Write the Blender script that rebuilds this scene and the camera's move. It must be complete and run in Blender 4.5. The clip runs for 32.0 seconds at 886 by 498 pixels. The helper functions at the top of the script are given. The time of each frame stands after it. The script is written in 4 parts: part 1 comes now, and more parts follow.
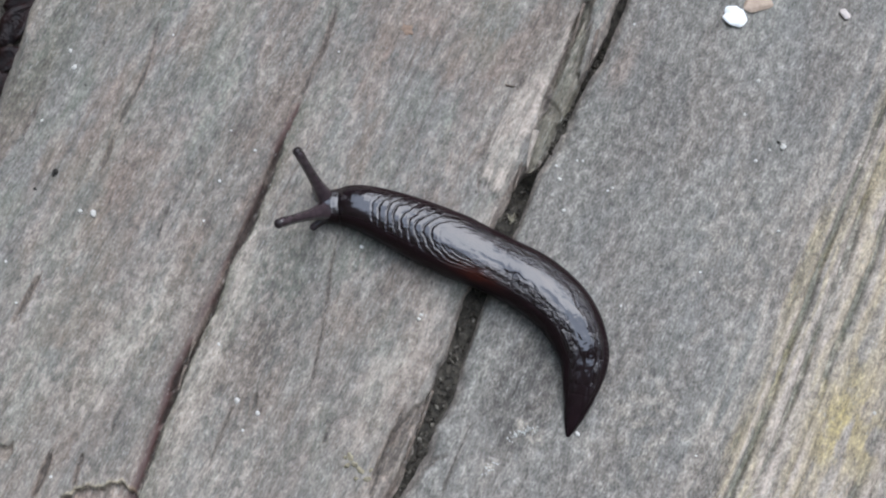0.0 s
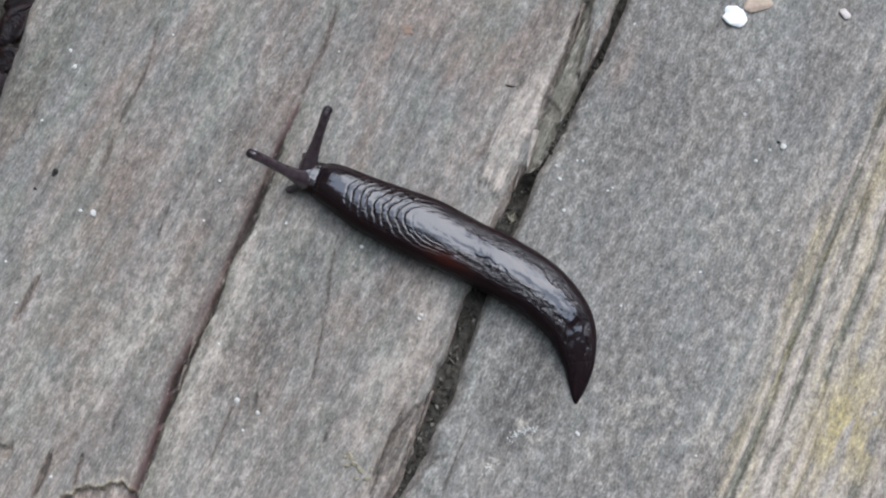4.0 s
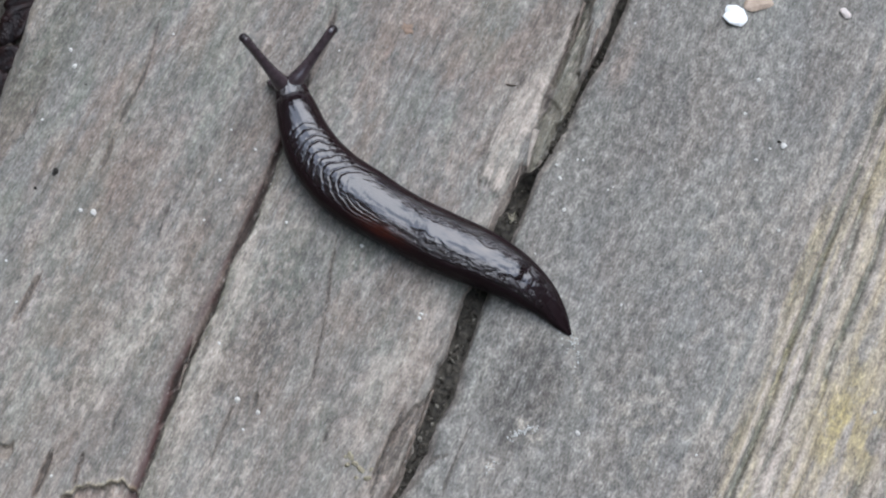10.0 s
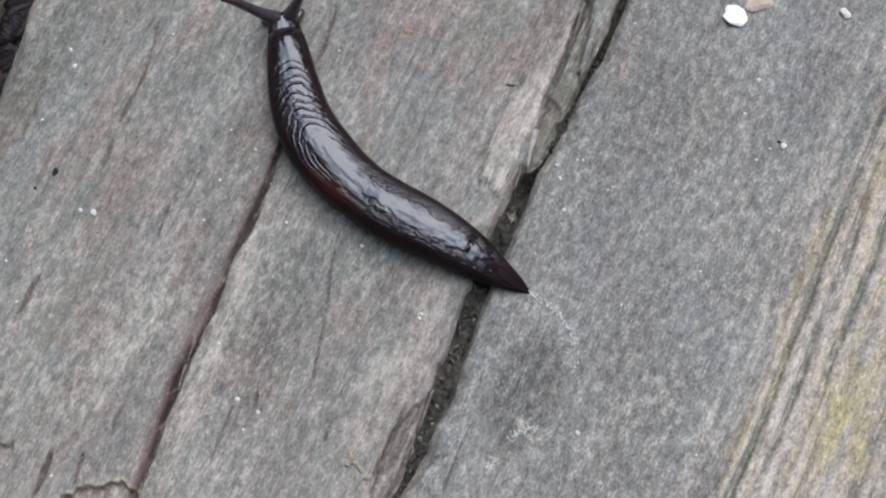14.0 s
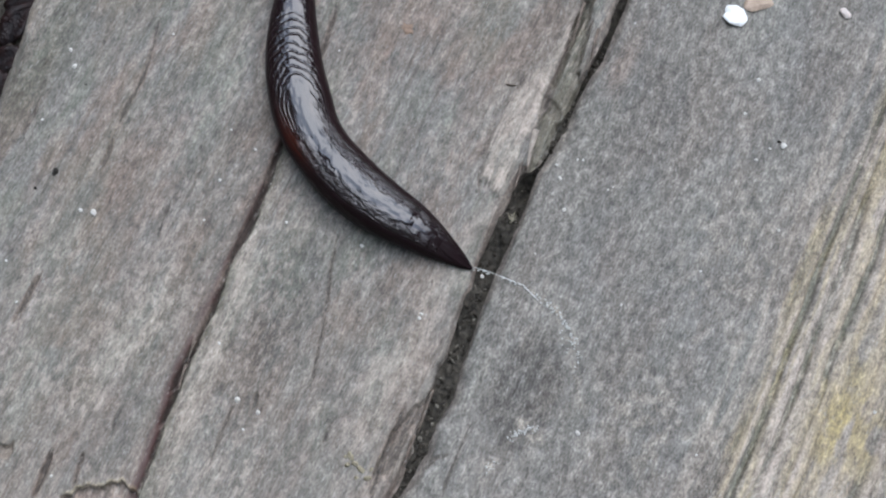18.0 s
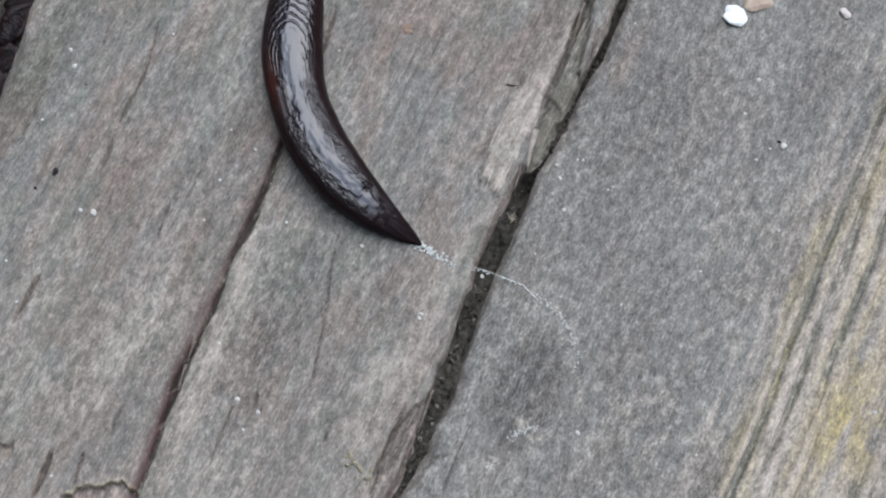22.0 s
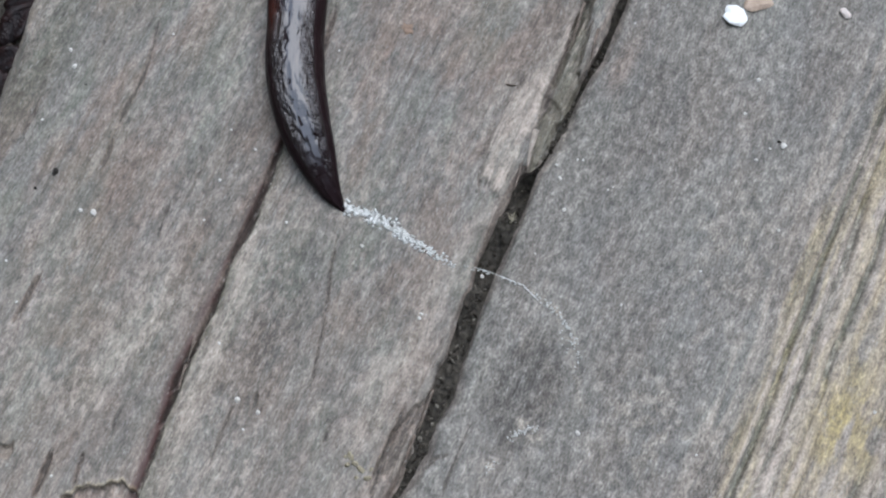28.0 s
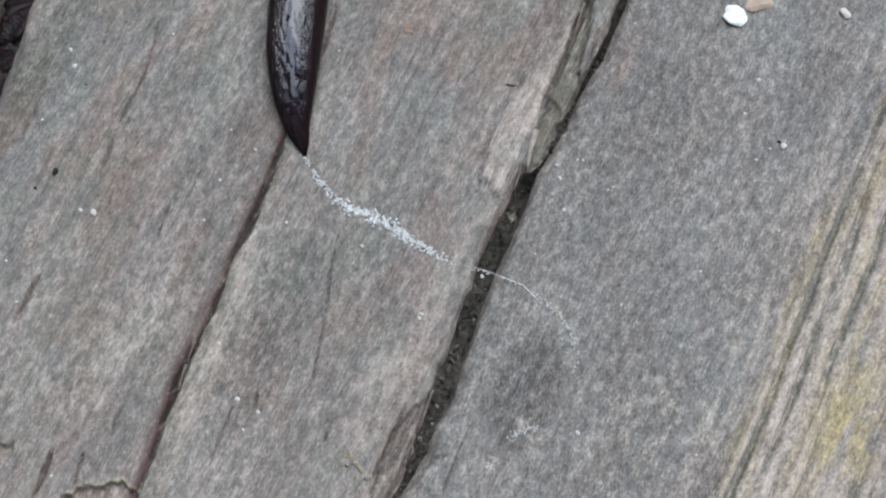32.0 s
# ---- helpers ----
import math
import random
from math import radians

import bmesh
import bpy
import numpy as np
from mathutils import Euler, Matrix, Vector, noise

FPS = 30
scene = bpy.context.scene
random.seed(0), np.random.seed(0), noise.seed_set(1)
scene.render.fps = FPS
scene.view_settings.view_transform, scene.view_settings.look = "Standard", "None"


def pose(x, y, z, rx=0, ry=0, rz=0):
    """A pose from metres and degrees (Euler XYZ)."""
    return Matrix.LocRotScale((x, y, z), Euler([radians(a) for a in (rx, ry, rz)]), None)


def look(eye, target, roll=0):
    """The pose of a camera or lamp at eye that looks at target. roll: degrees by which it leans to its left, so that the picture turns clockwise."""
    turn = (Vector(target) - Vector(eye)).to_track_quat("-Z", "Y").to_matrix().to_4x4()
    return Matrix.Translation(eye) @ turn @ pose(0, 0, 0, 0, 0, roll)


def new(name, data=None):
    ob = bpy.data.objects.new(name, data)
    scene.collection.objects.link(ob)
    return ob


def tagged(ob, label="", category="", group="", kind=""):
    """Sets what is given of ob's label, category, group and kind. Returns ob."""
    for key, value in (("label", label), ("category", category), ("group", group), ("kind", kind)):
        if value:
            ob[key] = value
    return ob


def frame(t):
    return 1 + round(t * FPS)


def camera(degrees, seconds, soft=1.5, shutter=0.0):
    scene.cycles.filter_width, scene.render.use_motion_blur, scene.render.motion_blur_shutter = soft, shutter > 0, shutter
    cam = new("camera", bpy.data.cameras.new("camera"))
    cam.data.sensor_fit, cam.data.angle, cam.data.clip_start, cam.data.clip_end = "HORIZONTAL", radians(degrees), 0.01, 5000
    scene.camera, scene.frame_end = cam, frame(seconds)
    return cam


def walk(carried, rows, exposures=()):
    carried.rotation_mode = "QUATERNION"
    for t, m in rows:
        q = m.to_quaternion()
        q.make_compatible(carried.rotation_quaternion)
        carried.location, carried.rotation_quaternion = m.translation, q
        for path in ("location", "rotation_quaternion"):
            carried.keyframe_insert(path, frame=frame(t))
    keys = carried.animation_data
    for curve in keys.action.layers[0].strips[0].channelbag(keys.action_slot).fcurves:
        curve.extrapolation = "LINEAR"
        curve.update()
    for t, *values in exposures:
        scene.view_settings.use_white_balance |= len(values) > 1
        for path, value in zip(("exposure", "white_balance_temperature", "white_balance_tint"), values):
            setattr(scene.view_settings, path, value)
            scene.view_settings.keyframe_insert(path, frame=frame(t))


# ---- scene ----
# Lengths in the plan below are millimetres on the plank tops (x right, y away); MM turns them into metres.
MM = 0.001
SECONDS = 32.0

# ---- camera: stands still over the planks, leaning 15 degrees ----
cam = camera(40, SECONDS, soft=2.15)
EYE = (0.0, -0.05575, 0.20806)
REST = look(EYE, (0, 0, 0))
EARLY = REST @ pose(0, 0, 0, 0.04, -0.015, 0)
walk(cam, [(0, EARLY), (3.4, EARLY), (5.5, REST), (SECONDS, REST)], [(0, 0.99), (13, 0.99), (17, 0.92), (SECONDS, 0.86)])

# ---- overcast daylight ----
world = bpy.data.worlds.new("overcast_sky")
scene.world = world
world.use_nodes = True
wt = world.node_tree
wt.nodes.clear()
w_out = wt.nodes.new("ShaderNodeOutputWorld")
w_bg = wt.nodes.new("ShaderNodeBackground")
w_sky = wt.nodes.new("ShaderNodeTexSky")
w_sky.sky_type, w_sky.sun_disc = "NISHITA", False
w_sky.sun_elevation, w_sky.sun_rotation = radians(58), radians(40)
w_sky.dust_density, w_sky.ozone_density = 3.0, 1.0
# cloud deck: brighter towards the zenith, as an overcast sky is
w_co = wt.nodes.new("ShaderNodeTexCoord")
w_sep = wt.nodes.new("ShaderNodeSeparateXYZ")
w_map = wt.nodes.new("ShaderNodeMapRange")
w_map.inputs["From Min"].default_value, w_map.inputs["From Max"].default_value = 0.0, 1.0
w_map.inputs["To Min"].default_value, w_map.inputs["To Max"].default_value = 7.0, 14.0
w_cloud = wt.nodes.new("ShaderNodeVectorMath")
w_cloud.operation = "SCALE"
w_cloud.inputs[0].default_value = (0.80, 0.95, 1.22)
w_mix = wt.nodes.new("ShaderNodeMix")
w_mix.data_type = "RGBA"
w_mix.inputs["Factor"].default_value = 0.8
wt.links.new(w_co.outputs["Generated"], w_sep.inputs[0])
wt.links.new(w_sep.outputs["Z"], w_map.inputs["Value"])
wt.links.new(w_map.outputs[0], w_cloud.inputs["Scale"])
wt.links.new(w_sky.outputs[0], w_mix.inputs["A"])
wt.links.new(w_cloud.outputs[0], w_mix.inputs["B"])
wt.links.new(w_mix.outputs["Result"], w_bg.inputs["Color"])
w_bg.inputs["Strength"].default_value = 0.12
wt.links.new(w_bg.outputs[0], w_out.inputs["Surface"])

sun = new("sun", bpy.data.lights.new("sun", "SUN"))
sun.data.energy, sun.data.angle, sun.data.color = 1.5, radians(70), (1.0, 0.985, 0.968)
sun.matrix_world = look((2.7, 3.5, 5.2), (0, 0, 0))

# ---- grain of the planks: s runs along it, w across it (millimetres) ----
G0, G1 = np.array((-8.0, -43.3)), np.array((34.5, 48.3))
GU = (G1 - G0) / np.linalg.norm(G1 - G0)
GN = np.array((GU[1], -GU[0]))


def to_sw(x, y):
    return x * GU[0] + y * GU[1], x * GN[0] + y * GN[1]


def to_xy(s, w):
    return s * GU[0] + w * GN[0], s * GU[1] + w * GN[1]


def lattice(ix, iy, seed):
    h = (ix.astype(np.int64) * 374761393 + iy.astype(np.int64) * 668265263 + seed * 974711) & 0x7FFFFFFF
    h = ((h ^ (h >> 13)) * 1274126177) & 0x7FFFFFFF
    h = h ^ (h >> 16)
    return (h & 0xFFFF) / 65535.0


def vnoise(x, y, seed=0):
    ix, iy = np.floor(x), np.floor(y)
    fx, fy = x - ix, y - iy
    fx, fy = fx * fx * fx * (fx * (fx * 6 - 15) + 10), fy * fy * fy * (fy * (fy * 6 - 15) + 10)
    a, b = lattice(ix, iy, seed), lattice(ix + 1, iy, seed)
    c, d = lattice(ix, iy + 1, seed), lattice(ix + 1, iy + 1, seed)
    return (a + (b - a) * fx) * (1 - fy) + (c + (d - c) * fx) * fy


def fbm(x, y, octaves=4, seed=0, gain=0.5):
    total, amp, norm = 0.0, 1.0, 0.0
    for o in range(octaves):
        total = total + amp * vnoise(x * 2 ** o + 17.3 * o, y * 2 ** o - 9.1 * o, seed + o)
        norm += amp
        amp *= gain
    return total / norm


def step(a, b, v):
    t = np.clip((v - a) / (b - a), 0, 1)
    return t * t * (3 - 2 * t)


def line_dist(x, y, pts):
    """Distance to a broken line, how far along it (0 to 1), and on which side of it."""
    pts = np.array(pts, float)
    lens = np.linalg.norm(np.diff(pts, axis=0), axis=1)
    best = np.full(np.shape(x), 1e9)
    along, side = np.zeros(np.shape(x)), np.ones(np.shape(x))
    run = 0.0
    for a, b, ln in zip(pts[:-1], pts[1:], lens):
        d = (b - a) / ln
        px, py = x - a[0], y - a[1]
        t = np.clip(px * d[0] + py * d[1], 0, ln)
        qx, qy = px - t * d[0], py - t * d[1]
        q = np.hypot(qx, qy)
        m = q < best
        best = np.where(m, q, best)
        along = np.where(m, (run + t) / lens.sum(), along)
        side = np.where(m, np.sign(d[0] * py - d[1] * px), side)
        run += ln
    return best, along, side


# edges of the open joint between the two planks
EDGE_A = [(33.0, 48.3), (30.6, 42.5), (28.0, 36.9), (25.3, 31.3), (22.7, 25.7), (20.0, 20.3), (16.9, 15.4), (14.6, 14.8), (13.3, 13.0), (11.7, 9.3), (9.1, 4.3), (7.1, 0.1),
          (5.4, -6.1), (3.1, -11.1), (1.4, -16.1), (-0.2, -21.1), (-1.9, -26.0), (-3.8, -30.8), (-4.9, -35.6), (-6.9, -39.4), (-8.9, -43.3)]
EDGE_B = [(34.7, 48.3), (32.4, 42.5), (29.7, 36.9), (26.1, 31.3), (23.5, 25.7), (20.6, 20.3), (17.4, 14.9), (15.3, 9.5), (13.2, 4.3), (10.9, -0.9),
          (8.7, -6.1), (6.3, -11.1), (4.7, -16.1), (3.0, -21.1), (1.6, -26.0), (-1.4, -30.8), (-3.1, -35.6), (-5.1, -39.4), (-7.7, -43.3)]
EDGE_LEFT = [(-77.7, 48.3), (-78.5, 43.7), (-79.5, 39.7), (-80.5, 35.7), (-81.4, 31.8), (-84.4, 20.3), (-88.0, 9.0)]

# checks and cracks: line, half width, depth, redness of the bare wood inside
CRACKS = [
    ([(-19.5, 48.3), (-21.9, 39.1), (-24.8, 32.4), (-26.2, 26.8)], 0.45, 0.6, 0.6),
    ([(-26.2, 26.8), (-29.4, 19.2), (-31.8, 11.7), (-34.6, 4.3), (-37.8, -3.0), (-39.7, -9.1), (-42.1, -15.1), (-45.0, -21.1), (-46.8, -26.9), (-48.8, -33.7), (-50.4, -39.4), (-51.9, -44.0)], 0.62, 2.4, 0.6),
    ([(-52.7, 46.0), (-54.3, 36.3), (-56.4, 30.1), (-59.5, 22.4), (-61.5, 14.9), (-62.6, 10.1)], 0.42, 0.45, 0.6),
    ([(-18.3, 4.8), (-19.8, -3.0), (-20.3, -10.1), (-21.9, -19.1), (-23.0, -26.5)], 0.3, 0.5, 0.4),
    ([(-48.7, 8.5), (-49.9, 5.3), (-50.8, 1.7)], 0.34, 0.50, 0.2),
    ([(-66.3, -35.1), (-67.5, -39.4), (-69.3, -44.0)], 0.45, 1.0, 0.95),
    ([(-60.9, -35.1), (-61.6, -38.4), (-62.3, -41.7)], 0.36, 0.7, 0.7),
    ([(-70.6, -4.0), (-73.0, -9.6), (-75.3, -14.1)], 0.4, 0.6, 0.95),
    ([(-31.9, -25.0), (-32.9, -29.8)], 0.34, 0.60, 0.2),
    ([(-17.8, -29.1), (-19.2, -31.0), (-20.5, -34.6)], 0.34, 0.50, 0.2),
    ([(27.1, 48.3), (23.9, 40.3), (21.4, 33.5), (19.0, 27.9), (16.0, 21.9)], 0.6, 0.9, 0.8),
    ([(29.0, 41.4), (27.5, 35.7), (24.5, 31.3)], 0.35, 0.7, 0.6),
    ([(8.6, 20.3), (6.7, 14.9), (6.3, 10.1)], 0.3, 0.35, 0.2),
    ([(-6.2, -26.0), (-8.1, -31.8), (-10.7, -37.5), (-12.2, -43.3)], 0.5, 0.6, 0.8),
    ([(5.6, -29.4), (3.0, -34.6), (0.6, -40.3), (-0.4, -44.0)], 0.3, 0.5, 0.2),
    ([(1.5, -35.9), (-1.3, -36.7), (-3.4, -38.4)], 0.35, 0.5, 0.1),
    ([(-35.7, -26.5), (-38.3, -33.7), (-40.3, -40.3)], 0.34, 0.45, 0.5),
    ([(-53.7, -25.0), (-55.8, -29.8), (-56.9, -34.6)], 0.34, 0.45, 0.3),
    ([(-71.8, 41.4), (-74.0, 30.1), (-76.2, 20.3)], 0.6, 0.3, 0.15),
    ([(-61.6, 46.0), (-63.2, 39.1), (-64.8, 32.4)], 0.4, 0.2, 0.3),
]
# line along which the smooth plank face turns into worn, ridged, yellowed grain
WORN = [(88.0, 44.0), (81.3, 31.3), (73.0, 15.9), (65.9, 4.3), (61.2, -6.1), (57.5, -16.1), (52.9, -26.0), (48.6, -33.7), (44.2, -43.3), (40.0, -52.0)]


def blob(x, y, at, along, across, turn=0.0):
    """A soft spot of wear: 1 in its middle, 0 outside, drawn out along the grain."""
    s, w = to_sw(x - at[0], y - at[1])
    c, n = math.cos(turn), math.sin(turn)
    s, w = s * c + w * n, w * c - s * n
    return np.exp(-((s / along) ** 2 + (w / across) ** 2))


def inside_of(x, y, pts):
    """Distance from a closed outline, positive inside it."""
    d, _, _ = line_dist(x, y, list(pts) + [pts[0]])
    odd = np.zeros(np.shape(x), bool)
    for (ax, ay), (bx, by) in zip(pts, list(pts[1:]) + [pts[0]]):
        odd ^= ((ay > y) != (by > y)) & (x < (bx - ax) * (y - ay) / (by - ay + 1e-9) + ax)
    return np.where(odd, d, -d)


TORN_FACE = [(24.5, 42.2), (22.2, 37.5), (20.4, 33.4), (19.0, 28.4), (16.3, 22.0), (14.6, 19.8), (13.6, 15.4), (11.5, 10.6), (9.0, 10.2), (7.0, 13.7), (8.3, 18.1), (10.0, 23.4), (12.2, 28.4), (15.7, 32.5), (19.6, 37.5), (22.3, 42.2)]
TORN_LEDGE = [(26.0, 48.9), (25.4, 46.0), (23.0, 38.9), (20.8, 33.8), (19.4, 28.4), (16.7, 22.4), (15.4, 18.5), (15.1, 14.9), (16.9, 15.3), (19.2, 18.3), (22.2, 23.1), (24.0, 26.1), (25.4, 30.1), (26.2, 31.5), (25.6, 34.6), (26.8, 39.1), (28.2, 44.8), (28.8, 48.9)]
NEAR_LEDGE = [(-0.5, -20.4), (-1.5, -23.4), (-3.4, -26.8), (-7.0, -30.3), (-9.6, -33.2), (-11.1, -37.1), (-12.2, -44.5), (-7.5, -44.5), (-6.3, -39.3), (-5.1, -35.5), (-3.5, -31.6), (-1.2, -28.0), (0.8, -24.4), (1.8, -20.8)]


def joint(s, edge):
    e = np.array([to_sw(px, py) for px, py in edge])
    e = e[np.argsort(e[:, 0])]
    return np.interp(s, e[:, 0], e[:, 1])


def relief(x, y):
    """Height of the plank tops, and the masks of their wear and painted shade: brown, pale, lichen, dark, green, torn,
    red.
    """
    s, w = to_sw(x, y)
    wob = w + 1.6 * (fbm(s / 28, w / 16, 3, 5) - 0.5) * 2
    fibre = fbm(s / 5.0, wob / 0.55, 3, 11) - 0.5
    streak = fbm(s / 34, wob / 2.6, 3, 23) - 0.5
    swell = fbm(s / 45, w / 22, 3, 31) - 0.5
    h = 0.16 * fibre + 0.34 * streak + 0.8 * swell
    h = h + 0.10 * (fbm(s / 0.9, w / 0.6, 2, 37) - 0.5)
    near_a = 1.0 * (w < joint(s, EDGE_B) - 0.5)
    brown = step(0.48, 0.72, fbm(s / 26, wob / 7, 5, 41, 0.65)) * 0.3 * near_a
    pale = step(0.52, 0.75, fbm(s / 9, wob / 2.2, 5, 47, 0.7)) * 0.3
    dark = step(0.53, 0.75, fbm(s / 16, wob / 1.3, 4, 53, 0.6)) * (0.15 + 0.1 * near_a)
    green = step(0.5, 0.75, fbm(s / 22, w / 9, 4, 59)) * 0.3 * near_a
    lichen, torn = np.zeros(np.shape(x)), np.zeros(np.shape(x))
    # open cracks, coloured darker towards their middle and with their depth
    jag = (fbm(s / 5, w / 0.45, 3, 61) - 0.5) * 2
    for pts, half, deep, red in CRACKS:
        d, al, _ = line_dist(x, y, pts)
        d = np.abs(d + 0.9 * half * jag)
        taper = np.clip(np.minimum(al, 1 - al) * 6, 0.25, 1) * (0.7 + 0.6 * fbm(s / 6, s * 0, 2, 63))
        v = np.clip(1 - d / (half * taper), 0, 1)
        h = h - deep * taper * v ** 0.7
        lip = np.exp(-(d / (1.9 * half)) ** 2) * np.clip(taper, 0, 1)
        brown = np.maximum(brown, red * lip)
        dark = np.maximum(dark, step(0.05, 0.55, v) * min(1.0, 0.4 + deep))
        pale = pale * (1 - lip)
    # worn, ridged grain with yellow lichen
    d, al, side = line_dist(x, y, WORN)
    depth_in = d * side + 3 * (fbm(s / 14, w / 4, 3, 67) - 0.5)
    inside = step(-1.0, 1.6, depth_in)
    ridge_w = wob + 2.0 * (fbm(s / 30, w / 11, 3, 69) - 0.5)
    phase = ridge_w / 3.7 + 1.1 * fbm(s / 60, w / 9, 2, 70)
    ridges = 0.32 * np.cos(2 * math.pi * phase) * (0.4 + 0.6 * fbm(s / 30, w / 6, 2, 76)) + 0.5 * (fbm(s / 70, ridge_w / 2.2, 3, 71, 0.6) - 0.5)
    groove = step(0.25, 0.85, -np.cos(2 * math.pi * phase)) * step(0.36, 0.56, fbm(s / 26, phase, 3, 74)) * step(0, 1.5, depth_in)
    h = h + inside * (1.45 * ridges - 0.6 * groove + 0.3 * fibre)
    tint = fbm(s / 60, ridge_w / 4, 3, 73)
    dark = dark * (1 - 0.6 * inside)
    # shadow between the ridges, painted into the grooves
    dark = np.maximum(dark, inside * groove * 0.22)
    green = np.maximum(green, inside * (0.1 + 0.9 * groove))
    pale = np.maximum(pale * (1 - 0.5 * inside), inside * (0.45 + step(-0.08, 0.15, ridges) * 0.55) * (1 - 0.7 * groove))
    # shadow line where the worn part begins, painted as a dark band
    dark = np.maximum(dark, 0.28 * np.exp(-((depth_in + 0.8) / 0.9) ** 2) * step(0.4, 0.6, fbm(s / 20, w / 8, 2, 78)))
    brown = np.maximum(brown, inside * (0.15 + 0.6 * step(0.46, 0.6, tint)))
    band = np.exp(-((depth_in + 3.2) / 2.4) ** 2)
    pale = np.maximum(pale, 0.8 * band * step(0.35, 0.6, fbm(s / 18, wob / 1.6, 3, 77)))
    torn = np.maximum(torn, inside * (0.45 + 0.55 * step(-0.08, 0.1, ridges)) * (1 - 0.8 * groove) * (0.45 + 0.55 * step(0.35, 0.6, fbm(s / 12, ridge_w / 2, 3, 151))) * step((53.5, 31.3)[1], (51.7, 2.2)[1], y))
    torn = np.maximum(torn, 0.4 * band * step(0.4, 0.6, fbm(s / 18, wob / 1.6, 3, 77)))
    crumbly = step(0.46, 0.6, fbm(s / 6, w / 1.9, 4, 185, 0.6))
    strip = step(0.5, 0.62, fbm(s / 60, ridge_w / 2.6, 3, 187))
    torn, pale = np.maximum(torn, 0.8 * inside * crumbly * (1 - groove)), np.maximum(pale, 0.8 * inside * crumbly)
    torn, pale, brown = torn * (1 - 0.55 * strip * inside), pale * (1 - 0.35 * strip * inside), brown * (1 - 0.8 * strip * inside)
    lichen = np.maximum(lichen, inside * (1 - strip) * 0.34 * step(0.4, 0.62, fbm(s / 24, ridge_w / 1.8, 4, 189)))
    yel = np.maximum(blob(x, y, (68.0, -30.3), 12, 5.2), 0.5 * blob(x, y, (58.6, -21.1), 7, 1.5))
    yel = np.maximum(yel, 0.35 * blob(x, y, (51.8, -35.6), 8, 2.0))
    yel = np.maximum(yel, 0.8 * blob(x, y, (71.5, -34.2), 7, 3))
    lichen = np.maximum(lichen, yel * step(0.36, 0.6, fbm(s / 5, w / 2, 4, 79)))
    brown = np.maximum(brown, 0.9 * blob(x, y, (76.0, 9.5), 9, 2.6))
    # torn pale wood along the joint
    wav = 1.4 * (fbm(s / 3.0, w / 1.2, 4, 83, 0.6) - 0.5)
    hair = fbm(s / 7, w / 0.45, 4, 163, 0.6) - 0.5
    face = inside_of(x, y, TORN_FACE) + wav + 2.4 * hair
    tear = step(-0.6, 1.2, face)
    fib = fbm(s / 11, w / 0.9, 4, 89, 0.6)
    h = h + tear * (0.3 + 1.3 * (fib - 0.5))
    pale = np.maximum(pale * (1 - tear), tear * (0.45 + 0.55 * step(0.3, 0.6, fib)) * (0.7 + 0.3 * step(0.4, 0.6, fbm(s / 6, w / 3, 3, 90))))
    brown = brown * (1 - 0.6 * tear)
    torn = np.maximum(torn, tear * (0.3 + 0.7 * step(0.38, 0.56, fib)) * (0.4 + 0.6 * step(0.4, 0.54, fbm(s / 5, w / 2.5, 4, 90))))
    # shade of the drop at the torn face's edge, painted into dark
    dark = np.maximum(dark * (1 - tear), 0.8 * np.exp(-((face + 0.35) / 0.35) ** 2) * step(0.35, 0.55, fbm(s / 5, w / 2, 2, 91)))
    # ragged brown ledges beside it and nearer by
    rag = step(-0.2, 0.9, inside_of(x, y, TORN_LEDGE) + wav + 1.6 * hair)
    fib = fbm(s / 9, w / 0.9, 3, 87)
    h = h - rag * (1.5 + 2.6 * (fib - 0.45) + 1.0 * hair)
    brown, pale = np.maximum(brown, rag * (0.35 + 0.55 * step(0.4, 0.6, fbm(s / 8, w / 1.5, 3, 181)))), pale * (1 - 0.5 * rag)
    dark = np.maximum(dark * (1 - 0.5 * rag), rag * (0.05 + 0.6 * step(0.52, 0.66, fib)))
    pit = step(0.3, 0.7, blob(x, y, (20.1, 26.9), 1.6, 2.6, 0.3)) + step(0.3, 0.7, blob(x, y, (21.6, 23.4), 1.0, 1.5, 0.3))
    h, dark = h - 0.8 * pit, np.maximum(dark, 0.6 * pit)
    torn = torn * (1 - rag)
    green = np.maximum(green, 0.75 * rag)
    near = inside_of(x, y, NEAR_LEDGE) + wav
    rag = step(-0.2, 0.5, near)
    h = h - rag * (0.7 + 1.6 * (fib - 0.45))
    brown, pale = np.maximum(brown, rag * (0.45 + 0.5 * step(0.4, 0.6, fib))), pale * (1 - 0.5 * rag)
    dark = np.maximum(dark, rag * 0.75 * step(0.54, 0.66, fib))
    # darkened broken line along the near ledge's outline
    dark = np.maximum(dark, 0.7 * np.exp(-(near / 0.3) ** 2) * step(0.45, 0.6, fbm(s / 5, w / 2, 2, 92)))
    # the long crack: red-brown along one side, a paler worn lip along the other
    d, al, side = line_dist(x, y, CRACKS[1][0])
    d = d + 0.5 * wav
    brown = np.maximum(brown, (side < 0) * np.exp(-(d / 1.3) ** 2) * 0.95)
    wide = 1.0 + 0.8 * step(0.4, 0.6, al)
    redden = (side < 0) * np.exp(-(d / (1.1 * wide)) ** 2) * (0.3 + 0.7 * step(0.38, 0.56, fbm(s / 6, w / 1.0, 3, 153)))
    pale = pale * (1 - (side < 0) * np.exp(-(d / 1.3) ** 2))
